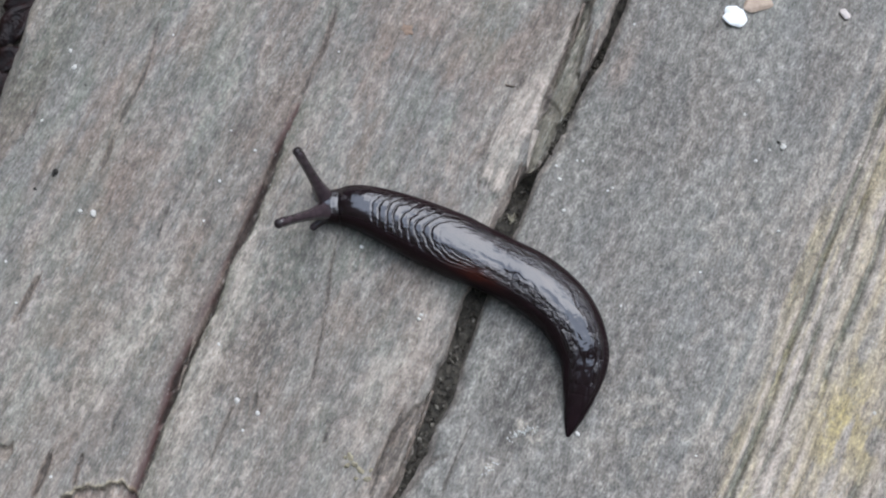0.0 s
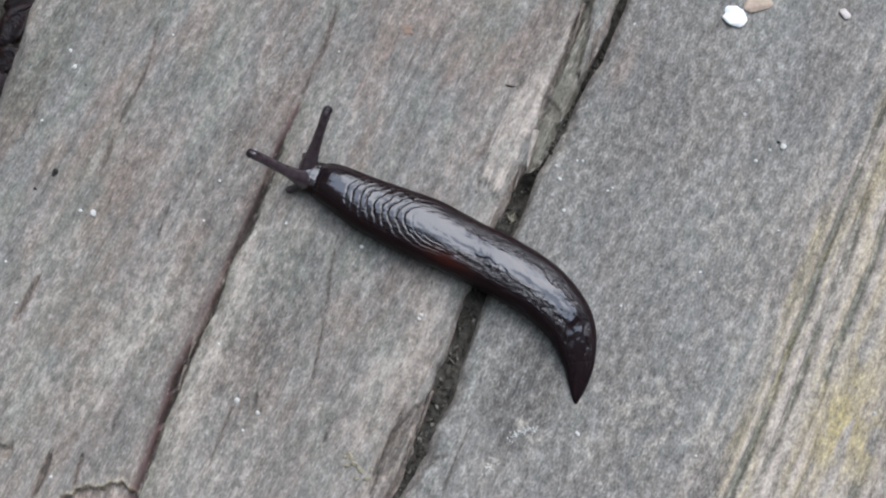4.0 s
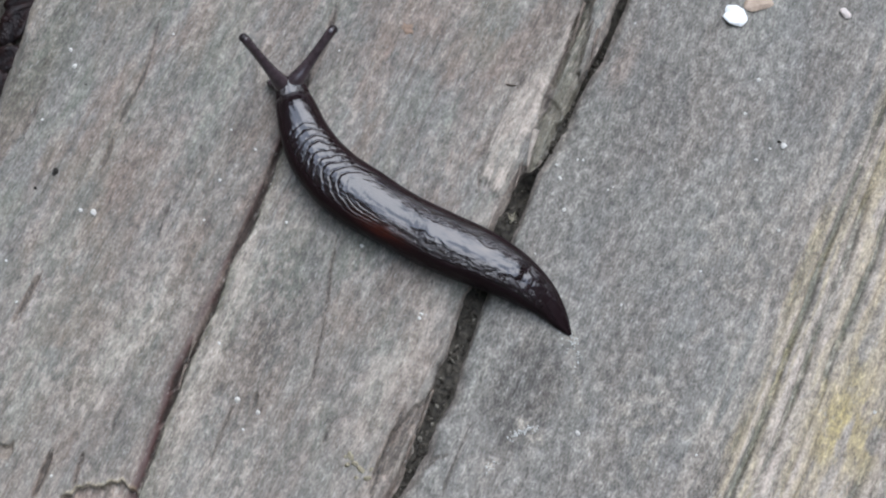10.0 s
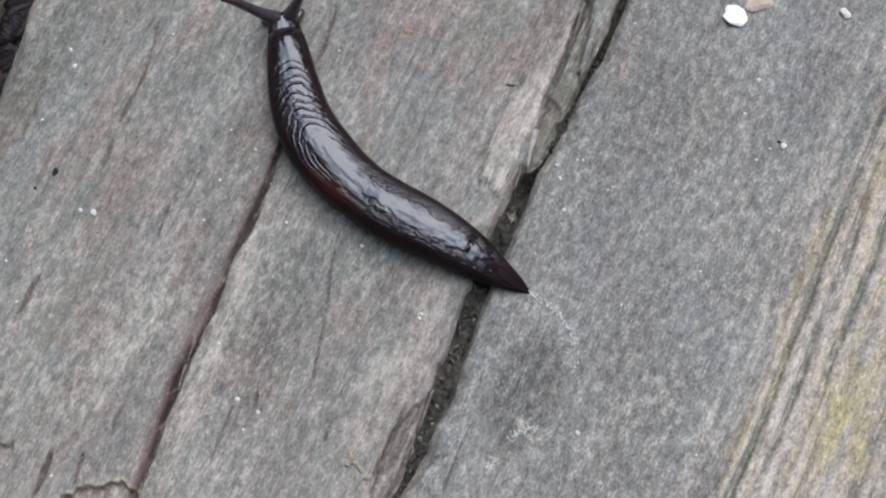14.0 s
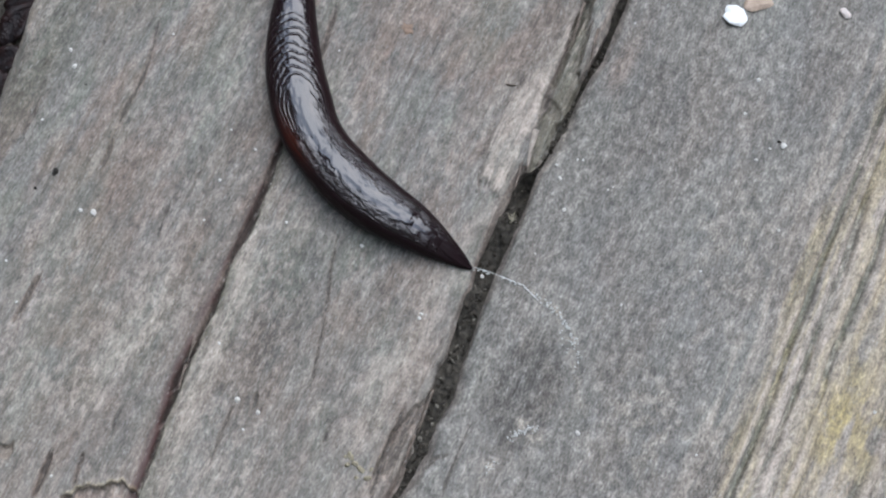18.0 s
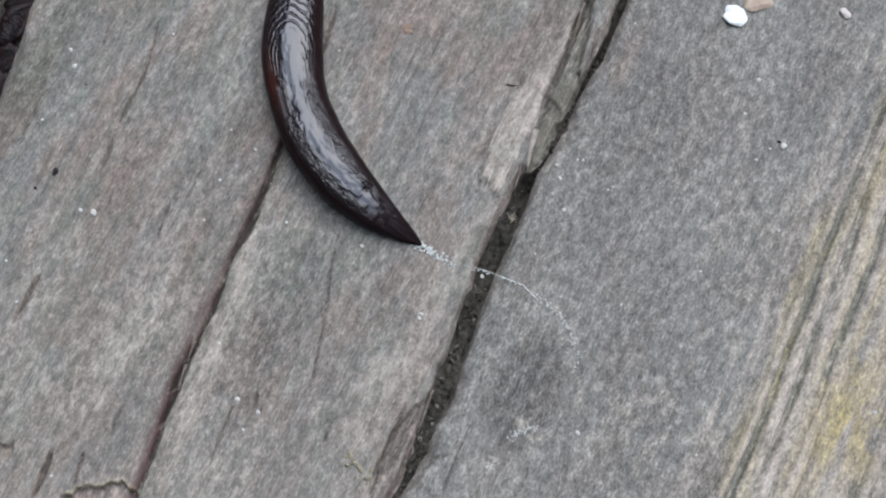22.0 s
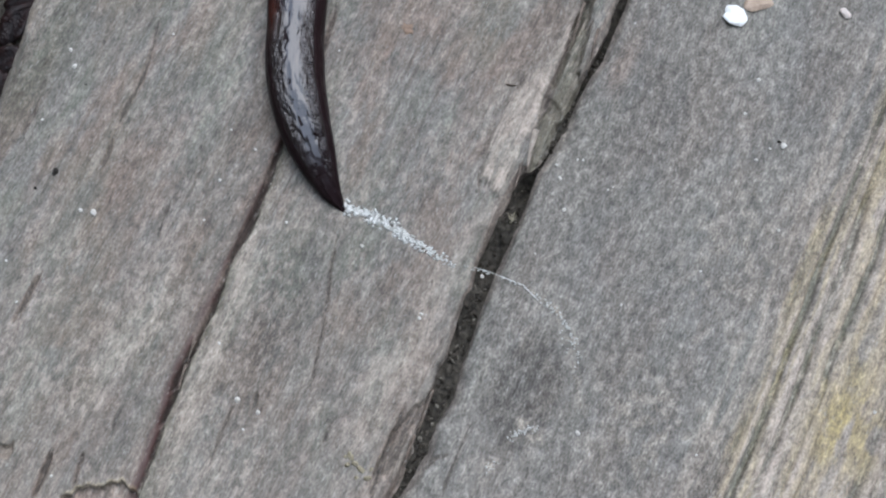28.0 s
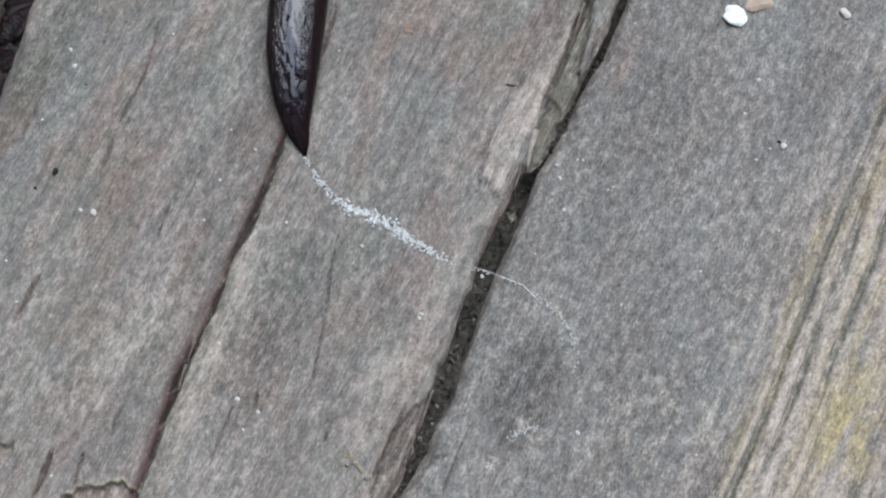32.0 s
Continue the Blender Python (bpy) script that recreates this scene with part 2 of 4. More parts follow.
    lip = (side > 0) * np.exp(-((d - 1.6 - 2.2 * step(0.3, 0.6, al)) / (1.0 + 0.7 * step(0.3, 0.6, al))) ** 2) * step(0.1, 0.4, al)
    h = h - 0.7 * (side > 0) * np.exp(-(d / 2.2) ** 2) * step(0.3, 0.5, al)
    pale = np.maximum(pale, 0.9 * lip * step(0.3, 0.55, fbm(s / 9, w / 0.9, 3, 94)))
    torn = np.maximum(torn, 0.6 * lip * step(0.42, 0.58, fbm(s / 3, w / 1.2, 3, 183)))
    green = np.maximum(green, 0.8 * (side > 0) * np.exp(-(d / 2.0) ** 2))
    green = np.maximum(green, 0.4 * lip)
    # scab of veneer broken out at the near end
    yb = np.interp(x, *zip(*sorted([(-68.5, -45.0), (-62.5, -42.3), (-60.3, -41.0), (-56.9, -41.4), (-54.1, -40.5), (-51.6, -42.3), (-49.4, -45.0)])))
    yb = yb + 1.3 * (fbm(x / 1.1, x * 0, 4, 97, 0.6) - 0.5)
    span_x = step((-64.9, -42.2)[0], (-63.0, -42.2)[0], x) * step((-51.1, -42.2)[0], (-51.8, -42.2)[0], x)
    hole = step(0.12, -0.12, y - yb) * span_x
    lip = np.exp(-((y - yb - 0.35) / 0.3) ** 2) * span_x
    h = h + 0.45 * lip
    pale, lichen = np.maximum(pale, 0.95 * lip), np.maximum(lichen, 0.35 * lip)
    yb2 = np.interp(x, *zip(*sorted([(-79.0, -34.6), (-74.9, -37.0), (-73.7, -37.3), (-72.2, -35.1), (-71.3, -34.2)])))
    hole2 = step(0.1, -0.2, np.abs(y - yb2 - 1.6) - 1.1) * step((-72.6, -35.6)[0], (-73.5, -35.6)[0], x)
    # shadow below the lip, put into the dark mask
    under = hole * np.exp(-((y - yb) / 0.7) ** 2)
    hole = np.maximum(hole, hole2)
    h = h - 1.2 * hole
    brown, dark, pale = np.maximum(brown, hole), np.maximum(dark * (1 - hole), 0.75 * under), pale * (1 - hole)
    # stains with a shape of their own, two of them holding painted slug shade
    on_b = 1 - near_a
    crust = step(0.50, 0.64, fbm(s / 1.2, w / 0.7, 3, 173, 0.6)) * step(0.42, 0.58, fbm(s / 16, w / 9, 4, 175, 0.6))
    torn = np.maximum(torn, near_a * crust * (0.28 + 0.22 * step((-80.3, 20.3)[1], (-76.4, -21.1)[1], y)))
    pale = np.maximum(pale, 0.3 * near_a * step((-79.3, 9.5)[1], (-75.5, -30.8)[1], y) * step(0.3, 0.6, fbm(s / 20, w / 6, 3, 177)))
    dark = np.maximum(dark, 0.28 * on_b * step(0.45, 0.65, fbm(s / 30, w / 12, 3, 155)))
    dark = np.maximum(dark, 0.28 * near_a * step(0.5, 0.62, fbm(s / 40, wob / 5, 4, 157)))
    pale = np.maximum(pale, 0.22 * on_b * step(0.44, 0.66, fbm(s / 14, w / 8, 3, 159, 0.5)))
    brown = np.maximum(brown, 0.75 * blob(x, y, (-62.4, -13.1), 26, 8) * step(0.35, 0.65, fbm(s / 7, w / 3, 4, 101)))
    brown = np.maximum(brown, 0.7 * blob(x, y, (-45.3, -0.9), 24, 7) * step(0.35, 0.65, fbm(s / 9, w / 2.5, 4, 103)))
    pale = np.maximum(pale, 0.7 * blob(x, y, (-51.1, -13.1), 10, 7) * step(0.3, 0.6, fbm(s / 4, w / 2, 4, 107)))
    torn = np.maximum(torn, 0.5 * blob(x, y, (-50.7, -12.1), 13, 8) * step(0.42, 0.6, fbm(s / 5, w / 2, 4, 167)))
    torn = np.maximum(torn, 0.45 * blob(x, y, (-14.0, -25.0), 16, 8) * step(0.45, 0.62, fbm(s / 4, w / 2, 4, 169)))
    torn = np.maximum(torn, 0.5 * blob(x, y, (-1.9, -12.1), 16, 2.5) * step(0.4, 0.6, fbm(s / 10, w / 1.2, 3, 171)))
    pale = np.maximum(pale, 1.0 * blob(x, y, (-40.4, -19.6), 18, 1.7) * step(0.3, 0.55, fbm(s / 8, w / 0.8, 3, 123)))
    brown = np.maximum(brown, 0.65 * blob(x, y, (-4.6, 39.7), 20, 13) * step(0.35, 0.7, fbm(s / 8, w / 3, 4, 109)))
    brown = np.maximum(brown, 0.8 * blob(x, y, (32.9, 34.6), 5, 1.8))
    torn = np.maximum(torn, 0.6 * blob(x, y, (33.2, 35.5), 4, 1.5) * step(0.35, 0.55, fbm(s / 2, w / 1.0, 3, 165)))
    dark = np.maximum(dark, 0.7 * step(0.1, 0.45, blob(x, y, (14.0, -24.8), 9.5, 5.5) + 0.25 * (fbm(s / 4, w / 4, 3, 113) - 0.5)))
    dark = np.maximum(dark, 0.75 * blob(x, y, (-30.2, -17.1), 20, 6.0))
    # dark grain streaks, with the shade beside the slug painted in
    dark = np.maximum(dark, 0.5 * blob(x, y, (-31.5, 29.0), 15, 4.0) * step(0.4, 0.6, fbm(s / 12, w / 1.1, 3, 191)))
    dark = np.maximum(dark, 0.4 * blob(x, y, (-73.5, 35.0), 26, 6))
    dark = np.maximum(dark, 0.45 * blob(x, y, (-27.0, -6.0), 13, 6))
    # brownish patch deepened to stand for the slug's soft shadow
    dark = np.maximum(dark, 0.5 * blob(x, y, (-11.5, -9.5), 9, 8) * step(0.35, 0.6, fbm(s / 5, w / 3, 4, 193)))
    dark = np.maximum(dark, 0.7 * blob(x, y, (44.3, -40.8), 9, 4))
    dark = np.maximum(dark, 0.8 * step(0.4, 0.8, blob(x, y, (6.2, 10.8), 0.9, 0.7)))
    pale = np.maximum(pale, 0.5 * blob(x, y, (21.6, 19.7), 7, 1.3))
    rim = blob(x, y, (13.4, -25.0), 13, 9) - blob(x, y, (13.4, -25.0), 8, 5)
    pale = np.maximum(pale, 0.8 * np.clip(rim, 0, 1) * step(0.4, 0.6, fbm(x / 1.8, y / 1.8, 4, 161)))
    dark = np.maximum(dark, 0.65 * blob(x, y, (-74.7, 38.0), 26, 6) * step(0.36, 0.56, fbm(s / 14, w / 1.2, 3, 117)))
    brown = np.maximum(brown, 0.45 * blob(x, y, (-21.4, -38.4), 20, 6) * step(0.4, 0.65, fbm(s / 9, w / 2, 4, 119)))
    pale = np.maximum(pale, 0.8 * blob(x, y, (-21.5, -27.9), 2.0, 1.3))
    pale = np.maximum(pale, 0.8 * blob(x, y, (-11.8, -28.4), 3.5, 2.2) * step(0.4, 0.55, fbm(x / 1.2, y / 1.2, 3, 143)))
    pale = np.maximum(pale, 0.6 * blob(x, y, (-39.5, 12.7), 7, 2.5) * step(0.4, 0.6, fbm(s / 3, w / 1.2, 3, 121)))
    old, _, _ = line_dist(x, y, [(15.5, -7.6), (19.8, -10.9), (22.0, -16.1), (23.2, -22.1), (23.8, -27.4)])
    pale = np.maximum(pale, 0.75 * np.exp(-(old / 1.1) ** 2) * step(0.42, 0.62, fbm(x / 1.1, y / 1.1, 3, 129)))
    pale = np.maximum(pale, 0.85 * blob(x, y, (33.1, -31.6), 13, 11) * step(0.42, 0.66, fbm(x / 2.2, y / 2.2, 4, 137, 0.65)))
    pale = np.maximum(pale, 0.75 * blob(x, y, (54.7, 2.2), 22, 12) * step(0.45, 0.66, fbm(x / 2.0, y / 2.0, 4, 139, 0.65)))
    dark = np.maximum(dark, 0.45 * blob(x, y, (35.6, 24.6), 26, 13))
    green = np.maximum(green, 0.7 * blob(x, y, (-74.5, 35.7), 16, 4))
    green = np.maximum(green, 0.5 * blob(x, y, (-35.9, -12.1), 25, 1.6))
    smear = step(0.15, 0.6, blob(x, y, (14.8, -32.2), 1.2, 3.2, 0.35)) * step(0.25, 0.5, fbm(x / 0.9, y / 0.6, 3, 127))
    smear = np.maximum(smear, 0.7 * blob(x, y, (7.4, -38.6), 3.0, 1.6) * step(0.42, 0.6, fbm(x / 0.9, y / 0.9, 3, 128)))
    pale, dark, brown = np.maximum(pale, smear), dark * (1 - 0.9 * smear), brown * (1 - smear)
    pale = np.maximum(pale, 0.3 * blob(x, y, (7.9, -21.1), 14, 1.8))
    return h, (np.clip(brown, 0, 1), np.clip(pale, 0, 1), np.clip(lichen, 0, 1), np.clip(dark, 0, 1), np.clip(green, 0, 1), np.clip(torn, 0, 1), np.clip(redden, 0, 1))


def surface(x, y):
    """Height of the plank top at one place."""
    return float(relief(np.array([x]), np.array([y]))[0][0])


# ---- materials ----
def shader(name):
    m = bpy.data.materials.new(name)
    m.use_nodes = True
    nt = m.node_tree
    return m, nt, nt.nodes["Principled BSDF"]


def attr(nt, name, out="Fac"):
    n = nt.nodes.new("ShaderNodeAttribute")
    n.attribute_name = name
    return n.outputs[out]


def noise_at(nt, vector, scale, detail=4.0, rough=0.55, stretch=(1, 1, 1)):
    mp = nt.nodes.new("ShaderNodeMapping")
    mp.inputs["Scale"].default_value = stretch
    nt.links.new(vector, mp.inputs["Vector"])
    n = nt.nodes.new("ShaderNodeTexNoise")
    n.inputs["Scale"].default_value, n.inputs["Detail"].default_value, n.inputs["Roughness"].default_value = scale, detail, rough
    nt.links.new(mp.outputs[0], n.inputs["Vector"])
    return n.outputs["Fac"]


def span(nt, value, a, b, lo=0.0, hi=1.0):
    n = nt.nodes.new("ShaderNodeMapRange")
    n.inputs["From Min"].default_value, n.inputs["From Max"].default_value = a, b
    n.inputs["To Min"].default_value, n.inputs["To Max"].default_value = lo, hi
    nt.links.new(value, n.inputs["Value"])
    return n.outputs[0]


def calc(nt, op, a, b):
    n = nt.nodes.new("ShaderNodeMath")
    n.operation = op
    for slot, v in zip(n.inputs, (a, b)):
        if isinstance(v, (int, float)):
            slot.default_value = v
        else:
            nt.links.new(v, slot)
    return n.outputs[0]


def blend(nt, fac, a, b, how="MIX"):
    n = nt.nodes.new("ShaderNodeMix")
    n.data_type, n.blend_type = "RGBA", how
    for slot, v in zip((n.inputs["Factor"], n.inputs["A"], n.inputs["B"]), (fac, a, b)):
        if isinstance(v, tuple):
            slot.default_value = (*v, 1)
        elif isinstance(v, (int, float)):
            slot.default_value = v
        else:
            nt.links.new(v, slot)
    return n.outputs["Result"]


def bump(nt, height, distance, strength=1.0, after=None):
    n = nt.nodes.new("ShaderNodeBump")
    n.inputs["Distance"].default_value, n.inputs["Strength"].default_value = distance, strength
    nt.links.new(height, n.inputs["Height"])
    if after is not None:
        nt.links.new(after, n.inputs["Normal"])
    return n.outputs[0]


def ramp(nt, value, *stops):
    n = nt.nodes.new("ShaderNodeValToRGB")
    els = n.color_ramp.elements
    while len(els) < len(stops):
        els.new(0.5)
    for el, (p, c) in zip(els, stops):
        el.position, el.color = p, (*c, 1)
    nt.links.new(value, n.inputs[0])
    return n.outputs[0]


def weathered_wood():
    m, nt, bs = shader("weathered_wood")
    g = attr(nt, "grain", "Vector")
    cool = attr(nt, "cool")
    # felt of loose fibres, clumped; streakier on one plank than on the other
    speck = noise_at(nt, g, 1.0, 4, 0.65, (1.5, 2.6, 1))
    streak = noise_at(nt, g, 1.0, 4, 0.65, (0.3, 2.8, 1))
    clump = noise_at(nt, g, 1.0, 4, 0.65, (0.4, 0.7, 1))
    felt = calc(nt, "ADD", calc(nt, "MULTIPLY", speck, 0.5), calc(nt, "MULTIPLY", clump, 0.5))
    felt_a = calc(nt, "ADD", calc(nt, "ADD", calc(nt, "MULTIPLY", speck, 0.36), calc(nt, "MULTIPLY", clump, 0.42)), calc(nt, "MULTIPLY", streak, 0.22))
    tone_mix = nt.nodes.new("ShaderNodeMix")
    nt.links.new(cool, tone_mix.inputs["Factor"])
    nt.links.new(felt_a, tone_mix.inputs["A"])
    nt.links.new(felt, tone_mix.inputs["B"])
    tone = tone_mix.outputs["Result"]
    hue = noise_at(nt, g, 1.0, 5, 0.65, (0.035, 0.10, 1))
    hue2 = noise_at(nt, g, 1.0, 5, 0.7, (0.05, 0.13, 2.7))
    line = noise_at(nt, g, 1.0, 2, 0.5, (0.022, 1.0, 1))
    fibre = noise_at(nt, g, 1.0, 2, 0.5, (0.7, 2.6, 1))
    pit = noise_at(nt, g, 1.0, 2, 0.5, (0.8, 2.2, 1.7))

    def tinted(r, gr, b):
        return ramp(nt, tone, *[(p, (k * r * 1.03, k * gr, k * b * 0.95)) for p, k in ((0.34, 0.08), (0.44, 0.145), (0.50, 0.188), (0.56, 0.248), (0.66, 0.38))])

    grey, brown, green, ash = tinted(1.02, 1.0, 0.96), tinted(1.17, 0.95, 0.83), tinted(0.93, 1.0, 0.85), tinted(1.6, 1.5, 1.37)
    wild = calc(nt, "SUBTRACT", 1.0, calc(nt, "MULTIPLY", cool, 0.7))
    c = blend(nt, calc(nt, "MULTIPLY", span(nt, hue, 0.48, 0.60, 0, 0.85), wild), grey, brown)
    c = blend(nt, calc(nt, "MULTIPLY", span(nt, hue, 0.47, 0.36, 0, 0.7), wild), c, green)
    c = blend(nt, calc(nt, "MULTIPLY", span(nt, hue2, 0.52, 0.64, 0, 0.6), wild), c, ash)
    c = blend(nt, cool, c, blend(nt, 1.0, c, (1.0, 1.01, 1.02), "MULTIPLY"))
    c = blend(nt, calc(nt, "MULTIPLY", span(nt, line, 0.58, 0.68, 0, 0.45), wild), c, (0.075, 0.06, 0.052))
    part_in = span(nt, tone, 0.40, 0.56, 0.6, 1.0)
    c = blend(nt, calc(nt, "MULTIPLY", attr(nt, "brown"), part_in), c, tinted(1.1, 0.84, 0.72))
    c = blend(nt, calc(nt, "MULTIPLY", attr(nt, "green"), 0.75), c, tinted(0.8, 0.86, 0.66))
    c = blend(nt, calc(nt, "MULTIPLY", attr(nt, "pale"), part_in), c, tinted(1.75, 1.62, 1.44))
    fresh = ramp(nt, tone, *[(p, (k * 1.17, k, k * 0.86)) for p, k in ((0.34, 0.2), (0.44, 0.32), (0.50, 0.40), (0.56, 0.47), (0.66, 0.58))])
    c = blend(nt, calc(nt, "MULTIPLY", attr(nt, "torn"), span(nt, tone, 0.36, 0.50, 0.75, 1.0)), c, fresh)
    c = blend(nt, attr(nt, "red"), c, (0.085, 0.045, 0.042))
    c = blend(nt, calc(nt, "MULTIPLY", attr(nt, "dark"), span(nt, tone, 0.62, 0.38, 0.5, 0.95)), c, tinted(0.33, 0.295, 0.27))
    c = blend(nt, calc(nt, "MULTIPLY", attr(nt, "lichen"), part_in), c, tinted(1.95, 1.62, 0.85))
    c = blend(nt, span(nt, fibre, 0.62, 0.74, 0, 0.4), c, (0.46, 0.455, 0.43))
    c = blend(nt, span(nt, pit, 0.62, 0.74, 0, 0.5), c, (0.06, 0.056, 0.05))
    nt.links.new(c, bs.inputs["Base Color"])
    nt.links.new(span(nt, hue, 0.3, 0.7, 0.66, 0.88), bs.inputs["Roughness"])
    bs.inputs["Specular IOR Level"].default_value = 0.3
    nt.links.new(bump(nt, calc(nt, "ADD", tone, calc(nt, "MULTIPLY", fibre, 0.2)), 0.0002, 0.9), bs.inputs["Normal"])
    return m


def plain(name, colour, dark, scale, rough=0.8, depth=0.0002, spec=0.3):
    m, nt, bs = shader(name)
    tc = nt.nodes.new("ShaderNodeTexCoord").outputs["Object"]
    n = noise_at(nt, tc, scale, 5, 0.6)
    n2 = noise_at(nt, tc, scale * 6, 3, 0.6)
    c = blend(nt, span(nt, n, 0.3, 0.7), dark, colour)
    c = blend(nt, span(nt, n2, 0.4, 0.8, 0, 0.5), c, dark)
    nt.links.new(c, bs.inputs["Base Color"])
    bs.inputs["Roughness"].default_value, bs.inputs["Specular IOR Level"].default_value = rough, spec
    nt.links.new(bump(nt, n, depth), bs.inputs["Normal"])
    return m


def slug_skin(name):
    """Wet dark skin: s runs up the body, arc across it (millimetres)."""
    m, nt, bs = shader(name)
    b = attr(nt, "body", "Vector")
    side, shield, furrow = attr(nt, "side"), attr(nt, "shield"), attr(nt, "furrow")
    sep = nt.nodes.new("ShaderNodeSeparateXYZ")
    nt.links.new(b, sep.inputs[0])
    s, arc = sep.outputs[0], sep.outputs[1]
    n = noise_at(nt, b, 0.5, 4, 0.6)
    c = blend(nt, span(nt, n, 0.3, 0.7), (0.0105, 0.0068, 0.008), (0.017, 0.0102, 0.0122))
    c = blend(nt, calc(nt, "MULTIPLY", side, 0.6), c, (0.0165, 0.0092, 0.0105))
    c = blend(nt, calc(nt, "MULTIPLY", attr(nt, "flush"), span(nt, noise_at(nt, b, 0.8, 3, 0.6), 0.3, 0.65, 0.55, 1.0)), c, (0.062, 0.015, 0.0095))
    nt.links.new(c, bs.inputs["Base Color"])
    nt.links.new(span(nt, side, 0, 1, 0.06, 0.35), bs.inputs["Roughness"])
    nt.links.new(span(nt, side, 0, 1, 0.82, 0.06), bs.inputs["Specular IOR Level"])
    # grooves of the shield, bent round its middle like the lines of a fingertip
    soft = noise_at(nt, b, 0.3, 2, 0.5)
    ds = calc(nt, "SUBTRACT", s, 43.0)
    sweep = calc(nt, "ADD", 0.4, calc(nt, "MULTIPLY", 1.2, calc(nt, "EXPONENT", calc(nt, "MULTIPLY", ds, -0.2), 0)))
    bow = calc(nt, "SQRT", calc(nt, "ADD", calc(nt, "MULTIPLY", arc, arc), 0.35), 0)
    rho = calc(nt, "ADD", calc(nt, "ADD", ds, calc(nt, "MULTIPLY", bow, sweep)), calc(nt, "MULTIPLY", soft, 2.2))
    wave = calc(nt, "SINE", calc(nt, "MULTIPLY", rho, 4.5), 0)
    cut = calc(nt, "POWER", span(nt, wave, 0.05, 1.0), 1.6)
    patchy = span(nt, noise_at(nt, b, 0.45, 2, 0.5, (0.6, 1.6, 1)), 0.28, 0.5, 0.25, 1.0)
    ring = calc(nt, "MULTIPLY", calc(nt, "MULTIPLY", cut, patchy), shield)
    # the fold where the shield ends behind the head
    ahead = calc(nt, "MULTIPLY", calc(nt, "SUBTRACT", s, calc(nt, "ADD", 65.9, calc(nt, "MULTIPLY", soft, 0.4))), 3.0)
    fold = calc(nt, "EXPONENT", calc(nt, "MULTIPLY", calc(nt, "MULTIPLY", ahead, ahead), -1.0), 0)
    # long tubercles on the back, domed, with wet furrows between them
    vor = nt.nodes.new("ShaderNodeTexVoronoi")
    vor.feature = "SMOOTH_F1"
    vor.inputs["Smoothness"].default_value = 0.25
    mp = nt.nodes.new("ShaderNodeMapping")
    mp.inputs["Scale"].default_value = (0.36, 0.98, 1)
    wob = nt.nodes.new("ShaderNodeVectorMath")
    nt.links.new(b, wob.inputs[0])
    nt.links.new(noise_at(nt, b, 0.7, 2, 0.5), wob.inputs[1])
    nt.links.new(wob.outputs[0], mp.inputs["Vector"])
    nt.links.new(mp.outputs[0], vor.inputs["Vector"])
    vor.inputs["Scale"].default_value = 1.0
    dome = calc(nt, "MULTIPLY", calc(nt, "MULTIPLY", vor.outputs["Distance"], vor.outputs["Distance"]), furrow)
    pimple = calc(nt, "MULTIPLY", noise_at(nt, b, 1.0, 3, 0.55, (0.9, 2.2, 1)), attr(nt, "rough"))
    swell = noise_at(nt, b, 0.22, 2, 0.5, (0.8, 1.6, 1))
    n0 = bump(nt, swell, 0.0004, 1.0)
    n1 = bump(nt, calc(nt, "SUBTRACT", 0.0, calc(nt, "ADD", ring, calc(nt, "MULTIPLY", fold, 2.0))), 0.00014, 1.0, n0)
    n2 = bump(nt, calc(nt, "SUBTRACT", 0.0, dome), 0.0006, 1.0, n1)
    nt.links.new(bump(nt, pimple, 0.00045, 1.0, n2), bs.inputs["Normal"])
    return m


def slime():
    m, nt, bs = shader("dried_slime")
    bs.inputs["Base Color"].default_value = (0.86, 0.87, 0.84, 1)
    bs.inputs["Roughness"].default_value, bs.inputs["Specular IOR Level"].default_value = 0.12, 0.8
    tc = nt.nodes.new("ShaderNodeTexCoord").outputs["Object"]
    n = noise_at(nt, tc, 1800, 3, 0.6)
    nt.links.new(span(nt, n, 0.3, 0.6, 0.35, 0.95), bs.inputs["Alpha"])
    nt.links.new(bump(nt, n, 0.0001), bs.inputs["Normal"])
    return m


def crumb_mix():
    m, nt, bs = shader("soil_crumbs")
    geo = nt.nodes.new("ShaderNodeNewGeometry")
    tc = nt.nodes.new("ShaderNodeTexCoord").outputs["Object"]
    n = noise_at(nt, tc, 2500, 3, 0.6)
    c = ramp(nt, geo.outputs["Random Per Island"], (0.0, (0.018, 0.015, 0.012)), (0.55, (0.055, 0.045, 0.036)), (0.8, (0.13, 0.115, 0.095)), (1.0, (0.26, 0.24, 0.2)))
    nt.links.new(blend(nt, span(nt, n, 0.35, 0.7, 0, 0.6), c, (0.03, 0.026, 0.02)), bs.inputs["Base Color"])
    bs.inputs["Roughness"].default_value, bs.inputs["Specular IOR Level"].default_value = 0.8, 0.3
    nt.links.new(bump(nt, n, 0.0002), bs.inputs["Normal"])
    return m


WOOD = weathered_wood()
SOIL = plain("dark_soil", (0.085, 0.075, 0.06), (0.02, 0.018, 0.015), 900, 0.9, 0.0006)
LAND = plain("trodden_ground", (0.07, 0.06, 0.04), (0.03, 0.035, 0.018), 3, 0.95, 0.01)
SKY_BLOCKER = plain("sky_blocker", (0.030, 0.045, 0.018), (0.008, 0.012, 0.006), 9, 0.9, 0.03)
SKIN = slug_skin("slug_skin")
SKIN_SOFT = plain("tentacle_skin", (0.075, 0.054, 0.06), (0.032, 0.022, 0.026), 900, 0.2, 0.00006, 0.85)
